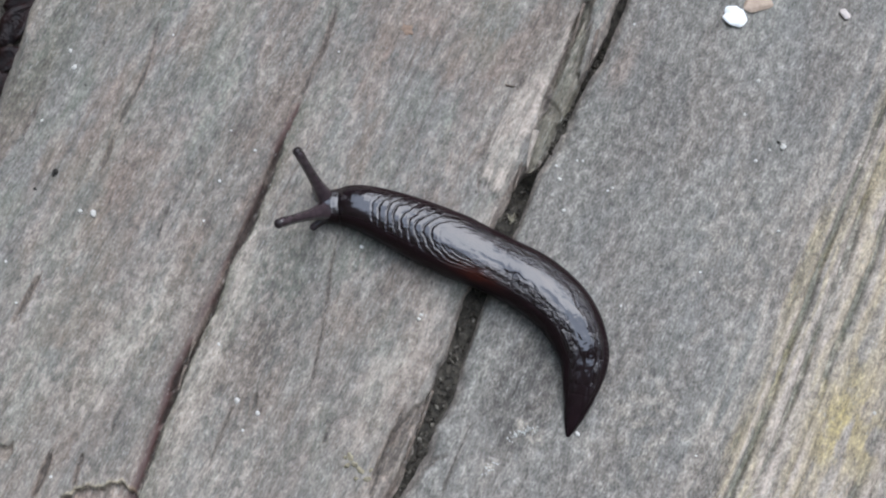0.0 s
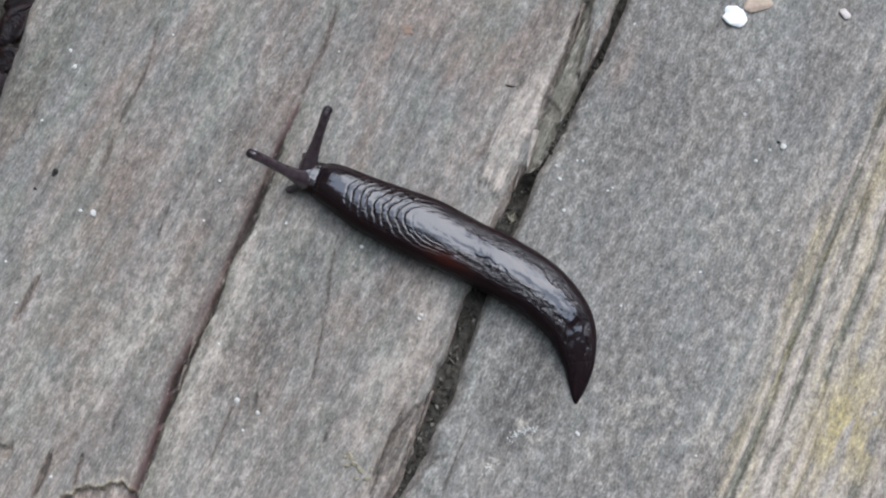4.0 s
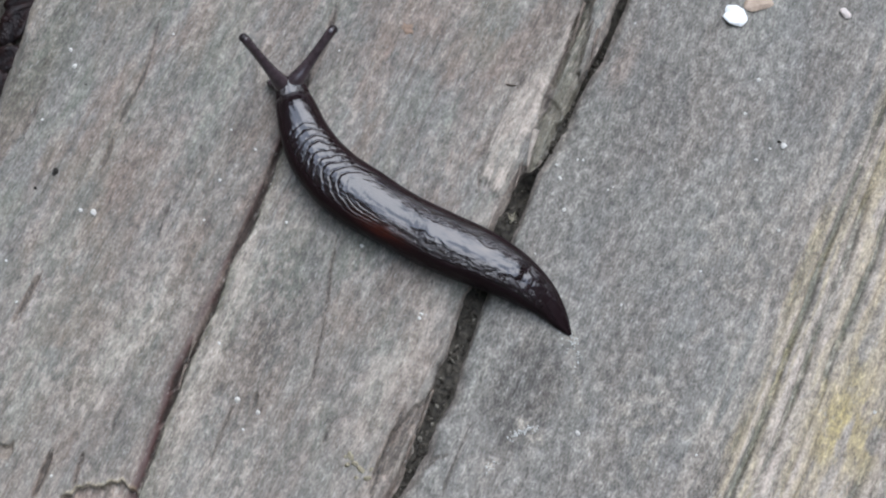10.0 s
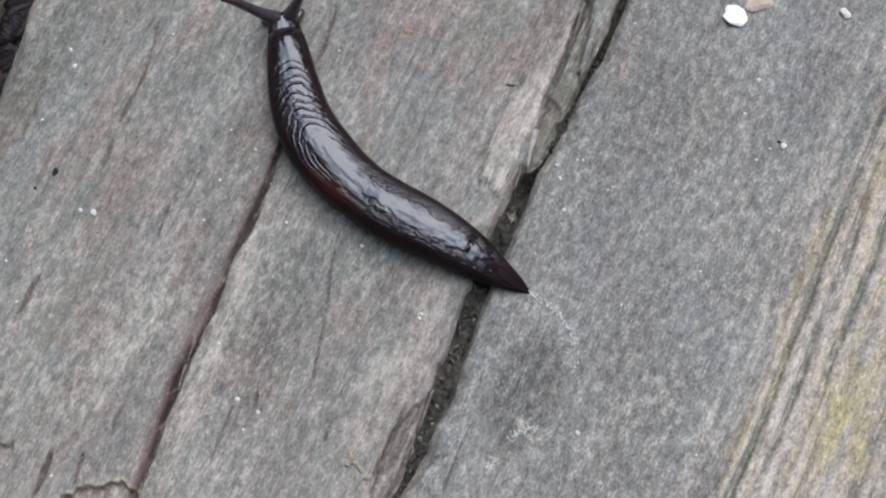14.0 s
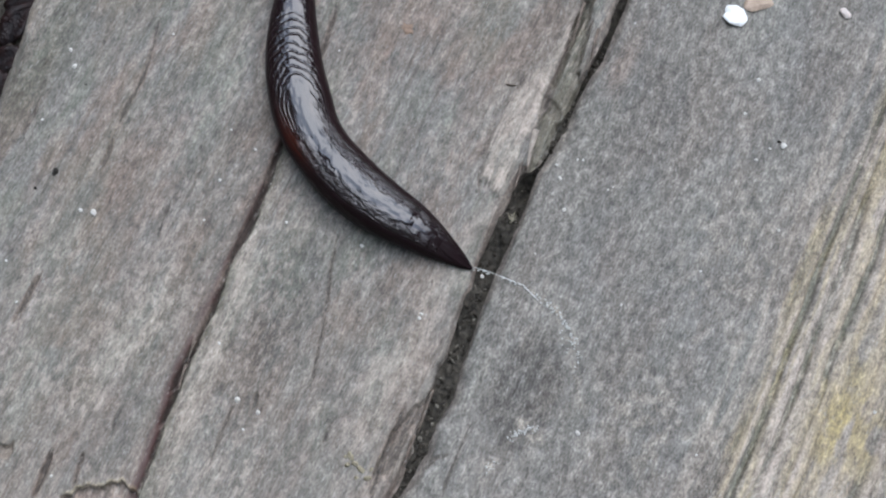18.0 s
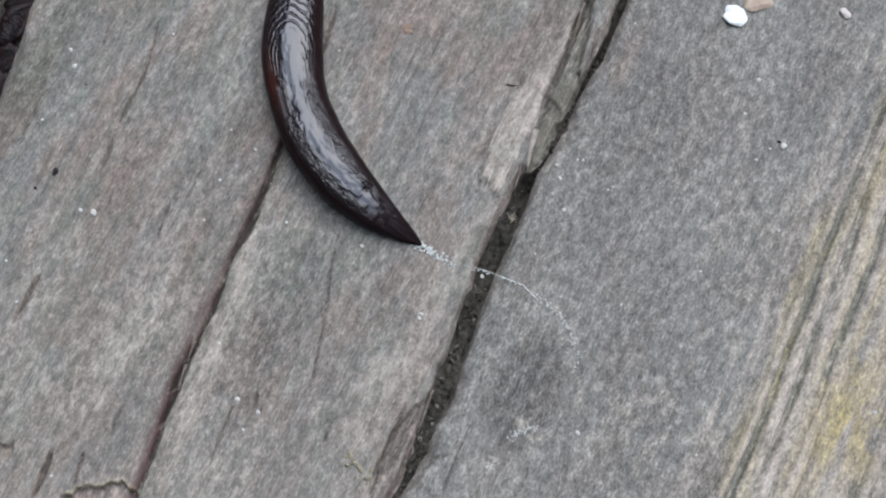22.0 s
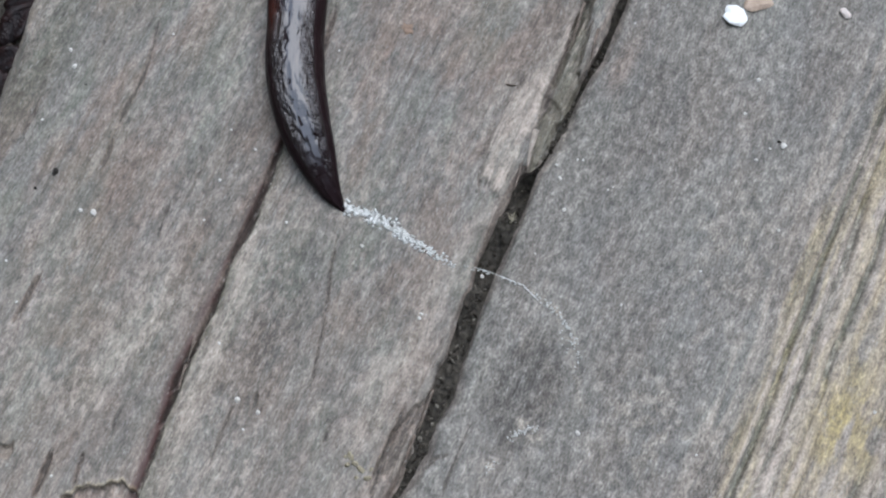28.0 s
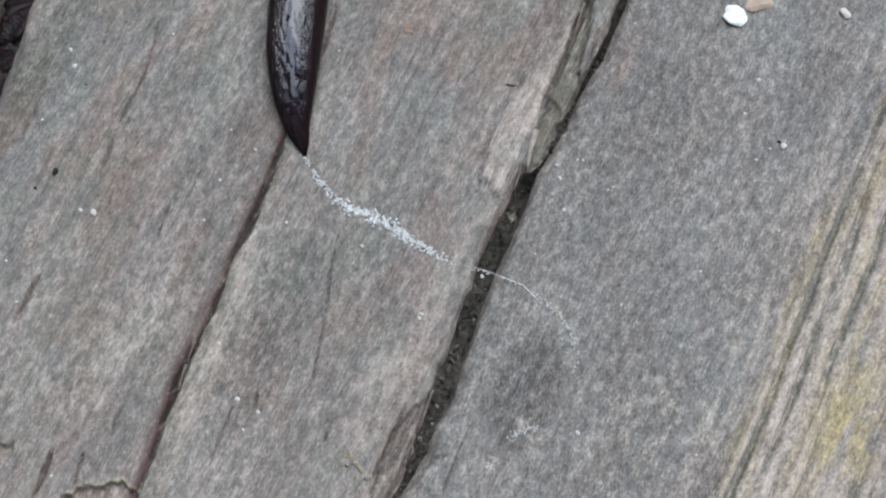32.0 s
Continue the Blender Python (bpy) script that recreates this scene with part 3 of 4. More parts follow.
EYE_SKIN = plain("eye_tip", (0.035, 0.026, 0.028), (0.015, 0.011, 0.012), 3000, 0.4, 0.00002, 0.3)
SLIME = slime()
QUARTZ = plain("white_grit", (0.75, 0.74, 0.70), (0.5, 0.48, 0.44), 1500, 0.45, 0.0001)
CHALK = plain("white_chip", (0.95, 0.96, 0.96), (0.88, 0.9, 0.9), 900, 0.4, 0.0001)
PINKISH = plain("pale_pink_pebble", (0.8, 0.72, 0.68), (0.62, 0.54, 0.5), 1500, 0.5, 0.0001)
CRUMB = plain("dark_crumb", (0.03, 0.025, 0.02), (0.01, 0.01, 0.01), 1500, 0.8)
RUST = plain("rusty_flake", (0.33, 0.23, 0.165), (0.2, 0.15, 0.12), 1500, 0.8)
TAN = plain("tan_flake", (0.58, 0.46, 0.37), (0.4, 0.3, 0.23), 1200, 0.7)
LICHEN = plain("lichen_crust", (0.44, 0.41, 0.3), (0.2, 0.165, 0.11), 1100, 0.85)
LEAF = plain("wet_dead_leaf", (0.022, 0.009, 0.008), (0.006, 0.006, 0.007), 400, 0.4, 0.0008, 0.2)
LITTER = crumb_mix()


# ---- mesh helpers ----
def grid_mesh(name, xyz, faces, mat, smooth=True):
    me = bpy.data.meshes.new(name)
    me.vertices.add(len(xyz))
    me.vertices.foreach_set("co", np.ascontiguousarray(xyz, dtype=np.float32).ravel())
    n = len(faces)
    me.loops.add(4 * n)
    me.loops.foreach_set("vertex_index", np.ascontiguousarray(faces, dtype=np.int32).ravel())
    me.polygons.add(n)
    me.polygons.foreach_set("loop_start", np.arange(0, 4 * n, 4, dtype=np.int32))
    me.update(calc_edges=True)
    me.polygons.foreach_set("use_smooth", np.full(n, smooth))
    me.materials.append(mat)
    return me


def put_attr(me, name, values, kind="FLOAT"):
    a = me.attributes.new(name, kind, "POINT")
    a.data.foreach_set("vector" if kind == "FLOAT_VECTOR" else "value", np.ascontiguousarray(values, dtype=np.float32).ravel())


def quads(rows, cols, off=0):
    i = np.arange(rows - 1)[:, None] * cols + np.arange(cols - 1)[None, :] + off
    return np.stack((i, i + 1, i + cols + 1, i + cols), axis=-1).reshape(-1, 4)


def part(name, bm, material, parent, label=""):
    me = bpy.data.meshes.new(name)
    bm.to_mesh(me)
    bm.free()
    me.materials.append(material)
    for p in me.polygons:
        p.use_smooth = True
    ob = new(name, me)
    ob.parent = parent
    return tagged(ob, label)


# ---- ground, and an unseen dark ring added to shape the light ----
THICK = 28.0
GROUND_Z = -0.028


def sheet(name, half, z, mat):
    xs = np.linspace(-half, half, 41)
    gx, gy = np.meshgrid(xs, xs)
    return new(name, grid_mesh(name, np.stack((gx, gy, np.full_like(gx, z)), -1).reshape(-1, 3), quads(41, 41), mat))


tagged(sheet("ground", 600.0, GROUND_Z, LAND), "trodden earth under the planks", "ground", kind="structure")


def ring_wall():
    ang = np.linspace(0, 2 * math.pi, 97)
    zs = np.linspace(0, 1, 12)
    ga, gz = np.meshgrid(ang, zs)
    r = 2.4 + 0.2 * (fbm(ga * 6, gz * 6, 3, 3) - 0.5)
    # tall towards the near left, low towards the far right, from where most of the light comes
    lean = 58 - 19 * np.cos(ga - radians(50)) + 4 * np.cos(2 * ga)
    gz = GROUND_Z + gz * 2.4 * np.tan(np.radians(lean + 5 * (fbm(ga * 5, ga * 0, 3, 8) - 0.5)))
    top = gz
    v = np.stack((r * np.cos(ga), r * np.sin(ga), top), -1).reshape(-1, 3)
    ob = new("backdrop", grid_mesh("backdrop", v, quads(12, 97), SKY_BLOCKER))
    tagged(ob, "unseen dark ring added all round to block low sky", "hedge", kind="structure")


ring_wall()

# ---- planks ----
S_NEAR, S_FAR = -92.0, 92.0


def plank(name, edge_lo, edge_hi, cols, cool, label):
    """A weathered plank between two edges, each a width at every place along the grain."""
    s = np.concatenate((np.linspace(-240, S_NEAR, 40)[:-1], np.arange(S_NEAR, S_FAR, 0.3), np.linspace(S_FAR, 240, 40)))
    lo, hi = edge_lo(s), edge_hi(s)
    u = np.linspace(0, 1, cols)
    gs = np.repeat(s[:, None], cols, 1)
    gw = lo[:, None] + (hi - lo)[:, None] * u[None, :]
    x, y = to_xy(gs, gw)
    h, masks = relief(x, y)
    rim = np.maximum(np.minimum(gw - lo[:, None], hi[:, None] - gw), 0)
    fray = 0.25 + 1.5 * fbm(gs / 7, gw / 3, 3, 133) ** 2
    h = h - 1.6 * np.exp(-(rim / fray) ** 1.3) - 0.4 * np.exp(-(rim / 2.4) ** 2)
    masks = list(masks)
    masks[0] = np.maximum(masks[0], 0.5 * np.exp(-(rim / (1.2 * fray)) ** 2))
    top = np.stack((x, y, h), -1).reshape(-1, 3)
    rows = len(s)
    faces = [quads(rows, cols)]
    verts = [top]
    rimmed = [np.full(len(top), 0.0)]
    base = len(top)
    for side, sign in ((0, 1), (cols - 1, -1)):
        depth = np.array((0.0, -2.0, -5.0, -10.0, -THICK))
        xs = np.repeat(x[:, side][:, None], 5, 1)
        ys = np.repeat(y[:, side][:, None], 5, 1)
        out = 0.4 * (fbm(gs[:, :1] / 4, depth[None, :] / 1.5 + side, 3, 131) - 0.5) * np.array((0, 1, 1, 1, 0))
        xs, ys = xs + out * GN[0], ys + out * GN[1]
        zs = np.where(depth[None, :] == 0, h[:, side][:, None], np.minimum(depth[None, :], h[:, side][:, None] - 0.3))
        verts.append(np.stack((xs, ys, zs), -1).reshape(-1, 3))
        f = quads(rows, 5, base)
        faces.append(f if sign < 0 else f[:, ::-1])
        base += rows * 5
    for end in (0, rows - 1):
        zs = np.stack((h[end], np.full(cols, -THICK)), 0)
        verts.append(np.stack((np.repeat(x[end][None], 2, 0), np.repeat(y[end][None], 2, 0), zs), -1).reshape(-1, 3))
        f = quads(2, cols, base)
        faces.append(f if end else f[:, ::-1])
        base += 2 * cols
    bottom = np.stack((x[[0, -1]][:, [0, -1]], y[[0, -1]][:, [0, -1]], np.full((2, 2), -THICK)), -1).reshape(-1, 3)
    verts.append(bottom)
    faces.append(quads(2, 2, base)[:, ::-1])
    v, f = np.concatenate(verts), np.concatenate(faces)
    me = grid_mesh(name, v * MM, f[:, ::-1], WOOD)
    extra = len(v) - len(top)
    vs, vw = to_sw(v[:, 0], v[:, 1])
    put_attr(me, "grain", np.stack((vs, vw, v[:, 2]), -1), "FLOAT_VECTOR")
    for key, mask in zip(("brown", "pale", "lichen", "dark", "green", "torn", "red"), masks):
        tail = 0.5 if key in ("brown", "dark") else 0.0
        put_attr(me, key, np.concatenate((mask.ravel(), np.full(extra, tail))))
    put_attr(me, "cool", np.full(len(v), cool))
    return tagged(new(name, me), label, "plank", "boards of the walkway")


A_WIDE = 96.0
EDGE_A_AT = lambda s: joint(s, EDGE_A) + 0.9 * (fbm(s / 4, s * 0, 5, 7, 0.6) - 0.5)
EDGE_B_AT = lambda s: joint(s, EDGE_B) + 0.8 * (fbm(s / 5, s * 0, 5, 9, 0.6) - 0.5)
EDGE_L_AT = lambda s: joint(s, EDGE_LEFT) + 0.6 * (fbm(s / 4, s * 0, 3, 13) - 0.5)
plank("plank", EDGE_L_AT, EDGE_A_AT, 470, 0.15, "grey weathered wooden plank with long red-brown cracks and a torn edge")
plank("plank", EDGE_B_AT, lambda s: EDGE_B_AT(s) + A_WIDE, 470, 1.0, "grey weathered wooden plank with worn yellowed ridges along one side")


# ---- dirt lying in the joints ----
def joint_dirt(edge_lo, edge_hi, level, label, seed):
    """level: height of the dirt at a place along the grain."""
    s = np.arange(-110, 110, 0.4)
    cols = 24
    lo, hi = edge_lo(s) - 0.25, edge_hi(s) + 0.25
    gs = np.repeat(s[:, None], cols, 1)
    gw = lo[:, None] + (hi - lo)[:, None] * np.linspace(0, 1, cols)[None, :]
    x, y = to_xy(gs, gw)
    z = level(gs) + 1.6 * (fbm(gs / 3, gw / 1.6, 3, seed) - 0.5) + 0.8 * (fbm(gs / 0.8, gw / 0.8, 2, seed + 4) - 0.5)
    rows = len(s)
    top = np.stack((x, y, z), -1).reshape(-1, 3)
    low = top.copy()
    low[:, 2] = -THICK
    f = np.concatenate((quads(rows, cols)[:, ::-1], quads(rows, cols, len(top))))
    me = grid_mesh("joint_dirt", np.concatenate((top, low)) * MM, f[:, ::-1], SOIL)
    tagged(new("joint_dirt", me), label, "soil", kind="stuff")


def bumps_along(base, *spots):
    """A dirt level with fills and holes: (place, half length, rise)."""
    at = [(to_sw(*p)[0], half, rise) for p, half, rise in spots]
    return lambda g: base + sum(rise * np.exp(-((g - c) / half) ** 2) for c, half, rise in at)


MAIN_LEVEL = bumps_along(-3.2, ((19.6, 22.4), 7, 2.0), ((14.3, 12.7), 4, -3.5), ((11.5, 5.1), 2.5, 1.6), ((8.1, -2.5), 4, -1.5), ((5.3, -9.1), 3.5, 1.4),
                         ((3.0, -16.1), 3, -0.8), ((0.6, -25.0), 8, 1.8), ((-4.2, -34.6), 6, 0.8), ((31.1, 42.5), 8, -2.5), ((25.0, 30.1), 3, -2))
joint_dirt(EDGE_A_AT, EDGE_B_AT, MAIN_LEVEL, "dark damp soil packed in the joint between planks", 141)
joint_dirt(lambda s: EDGE_L_AT(s) - 14, EDGE_L_AT, lambda g: -4.5 + 0 * g, "dark wet soil in the gap beside the plank", 151)


# ---- small pieces ----
def lump_mesh(rng, sx, sy, sz, sub=2, rough=0.35):
    bm = bmesh.new()
    bmesh.ops.create_icosphere(bm, subdivisions=sub, radius=1.0)
    o = Vector((rng.uniform(0, 50), rng.uniform(0, 50), 0))
    for v in bm.verts:
        k = 1 + rough * noise.noise(v.co * 1.4 + o) + 0.4 * rough * noise.noise(v.co * 3.1 + o)
        v.co = Vector((v.co.x * sx * k, v.co.y * sy * k, v.co.z * sz * k)) * MM
    return bm


def mesh_of(name, bm, mat, smooth=True):
    me = bpy.data.meshes.new(name)
    bm.to_mesh(me)
    bm.free()
    me.materials.append(mat)
    for p in me.polygons:
        p.use_smooth = smooth
    return me


LUMP_RNG = random.Random(11)


def lump(name, at, sx, sy, sz, mat, label, category, group="", turn=None, sink=0.35, sub=2, rough=0.35):
    """A loose bit lying on a plank."""
    ob = new(name, mesh_of(name, lump_mesh(LUMP_RNG, sx, sy, sz, sub, rough), mat, False))
    z = surface(*at) + sz * (1 - sink)
    ob.matrix_basis = pose(at[0] * MM, at[1] * MM, z * MM, 0, 0, LUMP_RNG.uniform(0, 360) if turn is None else turn)
    return tagged(ob, label, category, group)


def shard(name, parent, a, b, wide, thick, za, zb, mat, label=""):
    """A splinter from its root a to its point b, thinning out, with a bent, ragged back."""
    bm = bmesh.new()
    a, b = Vector((*a, za)), Vector((*b, zb))
    d = (b - a).normalized()
    n = Vector((-d.y, d.x, 0)).normalized()
    loops = []
    for i in range(8):
        t = i / 7
        c = a.lerp(b, t) + n * wide * 0.25 * math.sin(3.0 * t + wide * 7) + Vector((0, 0, 0.25 * thick * math.sin(5 * t)))
        w = wide * (1 - t) ** 0.7 * (0.8 + 0.35 * LUMP_RNG.random()) + 0.03
        h = thick * (1 - 0.7 * t) + 0.02
        loops.append([bm.verts.new((c + n * w * u + Vector((0, 0, h * v))) * MM) for u, v in ((-0.5, -0.4), (-0.42, 0.2), (0.05, 0.55), (0.45, 0.15), (0.5, -0.4))])
    for p, q in zip(loops[:-1], loops[1:]):
        for i in range(5):
            bm.faces.new((p[i], p[(i + 1) % 5], q[(i + 1) % 5], q[i]))
    bm.faces.new(loops[0][::-1])
    bm.faces.new(loops[-1])
    bmesh.ops.recalc_face_normals(bm, faces=bm.faces)
    ob = part(name, bm, WOOD, parent, label)
    co = np.array([v.co for v in ob.data.vertices]) / MM
    vs, vw = to_sw(co[:, 0], co[:, 1])
    put_attr(ob.data, "grain", np.stack((vs, vw, co[:, 2] + 7 * wide), -1), "FLOAT_VECTOR")
    put_attr(ob.data, "cool", np.full(len(co), 0.0))
    for key, value in zip(("brown", "pale", "lichen", "dark", "green", "torn"), mat):
        put_attr(ob.data, key, np.full(len(co), value))
    return ob


TORN, DULL, STEMS = (0.4, 0.3, 0.0, 0.0, 0.0, 0.6), (0.9, 0.0, 0.0, 0.3, 0.1), (0.2, 0.3, 0.3, 0.0, 0.8)
PLANK_A = bpy.data.objects["plank"]
for a, b, wide, thick, za, zb in (
        ((16.9, 22.4), (15.4, 14.6), 1.3, 0.5, 0.3, -0.4), ((-44.2, -20.6), (-45.7, -25.2), 0.6, 0.4, -0.1, -0.5), ((-43.0, -16.5), (-44.4, -20.8), 0.5, 0.4, -0.2, -0.7), ((11.6, 31.4), (13.6, 30.9), 0.5, 0.4, 0.2, 0.5),
        ((26.6, 47.7), (23.4, 38.0), 0.6, 0.5, 0.0, -0.5), ((29.0, 42.5), (26.9, 34.6), 0.6, 0.5, -0.3, -0.7),
        ((14.7, 18.1), (12.6, 11.1), 0.8, 0.5, -0.3, -0.9), ((9.7, 7.9), (7.8, 3.7), 0.6, 0.4, -0.1, -0.4),
        ((-1.6, -25.0), (-4.7, -32.7), 0.7, 0.5, -0.6, -1.2),
        ((-4.7, -32.7), (-7.5, -39.8), 0.6, 0.4, -0.8, -1.4)):
    shard("splinter", PLANK_A, a, b, wide, thick, za, zb, TORN if zb == -0.4 else DULL)
GRIT = "white grit lying on the planks"
for at, r in (((-62.3, 6.6), 0.62), ((-64.6, 7.1), 0.38), ((-67.9, 34.8), 0.5), ((-68.9, 38.2), 0.35), ((-50.1, 41.4), 0.22), ((-73.0, 24.4), 0.25), ((-38.4, 22.3), 0.2), ((-33.9, 18.6), 0.22),
              ((-31.1, 12.7), 0.22), ((-40.0, 12.7), 0.3), ((-27.9, 4.9), 0.25), ((-3.8, -11.7), 0.3), ((-4.2, -12.5), 0.33), ((-14.4, 0.6), 0.32), ((-35.2, -26.7), 0.5), ((-31.6, -28.9), 0.4),
              ((-66.0, -39.6), 0.25), ((22.9, -32.4), 0.42), ((20.5, 15.7), 0.22), ((21.0, 13.1), 0.36), ((21.6, 7.2), 0.36), ((61.5, 19.2), 0.6), ((56.4, 16.5), 0.32),
              ((55.0, 25.4), 0.32), ((57.9, 32.0), 0.35), ((59.6, 3.4), 0.28), ((30.5, 11.5), 0.2), ((29.6, 11.0), 0.2), ((24.3, 16.7), 0.2), ((25.3, 16.6), 0.2),
              ((59.1, 18.6), 0.25), ((6.9, -5.0), 0.35), ((-34.0, -31.8), 0.22), ((-38.8, -16.9), 0.25), ((-74.5, -9.6), 0.2), ((-77.0, -2.2), 0.22), ((35.7, 43.4), 0.22),
              ((16.3, -0.9), 0.22), ((45.4, -4.0), 0.22), ((31.2, -10.1), 0.2), ((-19.2, 38.0), 0.18), ((42.9, -36.1), 0.22), ((73.7, -28.9), 0.3), ((-42.5, 5.3), 0.2)):
    lump("grit_grain", at, r * 1.15, r * 0.9, r * 0.7, QUARTZ, "tiny white grain of grit on a grey plank", "grit", GRIT)
lump("white_chip", (54.4, 44.7), 2.2, 1.9, 0.7, CHALK, "bright white stone chip lying on the grey plank", "stone chip", turn=-20, sub=3, rough=0.3)
lump("tan_flake", (59.0, 47.6), 2.9, 1.5, 0.5, TAN, "pinkish tan flake beside the white chip", "flake", turn=15, sub=3)
lump("pale_pebble", (75.0, 45.4), 1.2, 0.75, 0.5, PINKISH, "small pale oval pebble on the grey plank", "pebble", turn=-55)
lump("rusty_flake", (-6.7, 42.5), 1.2, 0.8, 0.18, RUST, "small rust-brown flake stuck on the plank", "flake", sub=3, rough=1.0)
for at, r in (((-69.7, 14.5), 0.65), ((-70.0, 14.0), 0.4), ((-65.6, 31.3), 0.2), ((60.8, 20.0), 0.35), ((-73.1, 11.3), 0.35)):
    lump("dirt_crumb", at, r, r * 0.8, r * 0.5, CRUMB, "small black crumb of dirt on the plank", "dirt", "crumbs of dirt")
for at, sx, sy in (((-15.6, -36.3), 0.8, 0.45), ((-14.9, -37.5), 0.6, 0.4), ((-13.9, -38.5), 0.8, 0.4), ((-16.1, -37.7), 0.45, 0.35), ((-12.7, -40.0), 0.7, 0.35), ((-14.6, -39.9), 0.4, 0.3), ((-12.1, -38.5), 0.4, 0.25), ((-16.5, -36.4), 0.35, 0.3)):
    lump("lichen_scale", at, sx, sy, 0.3, LICHEN, "yellowish crumbly scale of lichen on the plank", "lichen", "lichen scales", rough=0.6)


def litter(name, edge_lo, edge_hi, level, count, lo, hi, s_range, mats, label, category, seed):
    """Loose crumbs lying in a joint, too many to count."""
    rng = random.Random(seed)
    bm = bmesh.new()
    for _ in range(count):
        s = rng.uniform(*s_range)
        a, b = float(edge_lo(np.array([s]))[0]), float(edge_hi(np.array([s]))[0])
        w = rng.uniform(a + 0.3, b - 0.3)
        x, y = to_xy(s, w)
        r = rng.uniform(lo, hi)
        z = float(level(np.array(s))) + 0.15 + rng.uniform(0, 0.3)
        m = Matrix.Translation(Vector((x, y, z)) * MM) @ Euler((rng.uniform(0, 6), rng.uniform(0, 6), rng.uniform(0, 6))).to_matrix().to_4x4() @ Matrix.Diagonal((r * rng.uniform(0.8, 1.7) * MM, r * rng.uniform(0.4, 0.9) * MM, r * rng.uniform(0.3, 0.6) * MM, 1))
        made = bmesh.ops.create_icosphere(bm, subdivisions=1, radius=1.0, matrix=m)
        for v in made["verts"]:
            v.co += Vector((rng.gauss(0, 1), rng.gauss(0, 1), rng.gauss(0, 1))) * 0.17 * r * MM
    ob = new(name, mesh_of(name, bm, mats, False))
    return tagged(ob, label, category, kind="stuff")


litter("joint_crumbs", EDGE_A_AT, EDGE_B_AT, MAIN_LEVEL, 330, 0.18, 0.6, (-52, 50), LITTER, "grey-brown crumbs of soil and bark in the joint", "crumbs", 3)
litter("gap_crumbs", lambda s: EDGE_L_AT(s) - 8, EDGE_L_AT, lambda g: -4.3 + 0 * g, 160, 0.3, 1.0, (-20, 60), LITTER, "dark crumbs of bark in the gap", "crumbs", 4)


def leaf(at, turn, long, wide, z, label):
    bm = bmesh.new()
    rows = []
    for k, dz in ((0, 0.0), (1, -0.18)):
        grid = []
        for i in range(9):
            t = i / 8
            w = wide * math.sin(math.pi * (0.06 + 0.9 * t)) ** 0.8
            grid.append([bm.verts.new(Vector((long * (t - 0.5), w * u, dz + 0.8 * abs(u) * w * 0.4 + 0.9 * math.sin(2.6 * t) + 0.25 * math.sin(9 * t + 4 * u))) * MM) for u in (-0.5, -0.25, 0, 0.25, 0.5)])
        rows.append(grid)
    for k, grid in enumerate(rows):
        for p, q in zip(grid[:-1], grid[1:]):
            for i in range(4):
                f = (p[i], p[i + 1], q[i + 1], q[i])
                bm.faces.new(f if k else f[::-1])
    top, low = rows
    rim_t = [r[0] for r in top] + top[-1][1:] + [r[-1] for r in top[::-1]][1:] + top[0][::-1][1:-1]
    rim_l = [r[0] for r in low] + low[-1][1:] + [r[-1] for r in low[::-1]][1:] + low[0][::-1][1:-1]
    for i in range(len(rim_t)):
        j = (i + 1) % len(rim_t)
        bm.faces.new((rim_t[i], rim_t[j], rim_l[j], rim_l[i]))
    bmesh.ops.recalc_face_normals(bm, faces=bm.faces)
    ob = new("dead_leaf", mesh_of("dead_leaf", bm, LEAF))
    ob.matrix_basis = pose(at[0] * MM, at[1] * MM, z * MM, 8, -6, turn)
    return tagged(ob, label, "leaf", "dead leaves in the gap")


leaf((-80.7, 44.8), 60, 10, 5, -3.4, "dark wet dead leaf lying in the gap")
leaf((-81.7, 37.4), 35, 8, 4.5, -3.2, "reddish-black wet dead leaf in the gap")
leaf((-82.9, 31.3), 80, 9, 5, -3.6, "dark wet dead leaf lying in the gap")
leaf((-79.9, 49.2), 15, 7, 4, -3.0, "dark wet dead leaf lying in the gap")


def tuft():
    t = tagged(new("dry_tuft"), "tiny tuft of dry greenish moss stems in the joint", "moss")
    at = np.array((12.0, 5.3))
    for i in range(5):
        a = 0.5 + 0.33 * i
        tip = at + np.array((math.cos(a), math.sin(a))) * (1.3 + 0.4 * (i % 3))
        shard("stem", t, tuple(at + 0.2 * np.array((math.sin(a), math.cos(a)))), tuple(tip), 0.35, 0.3, -1.6, -0.9 + 0.2 * (i % 2), STEMS)


tuft()

# ---- the slug ----
LENGTH = 70.0
SPINES = []


def spine(t, tail, *pts):
    """The body's middle line at a time, from the tail's tip to the head; tail: how far up it the mantle begins."""
    SPINES.append((t, tail, np.array(pts, float)))


spine(0.0, 36, (21.2, -33.0), (23.2, -26.2), (24.1, -19.3), (21.6, -12.8), (16.7, -7.8), (10.6, -4.2), (4.3, -1.2), (-2.1, 1.8), (-8.5, 4.7), (-15.1, 7.0), (-22.1, 7.3))
spine(3.0, 35.4, (22.2, -29.1), (23.4, -22.3), (22.8, -15.5), (18.9, -9.9), (13.4, -5.7), (7.4, -2.2), (1.2, 0.8), (-5.0, 3.7), (-11.4, 6.4), (-17.7, 9.1), (-24.4, 10.9))
spine(6.0, 34.4, (23.7, -23.6), (22.6, -16.7), (18.8, -10.8), (13.5, -6.3), (7.3, -3.0), (0.9, 0.0), (-5.1, 3.5), (-11.6, 6.3), (-17.4, 10.3), (-22.1, 15.4), (-27.2, 20.2))
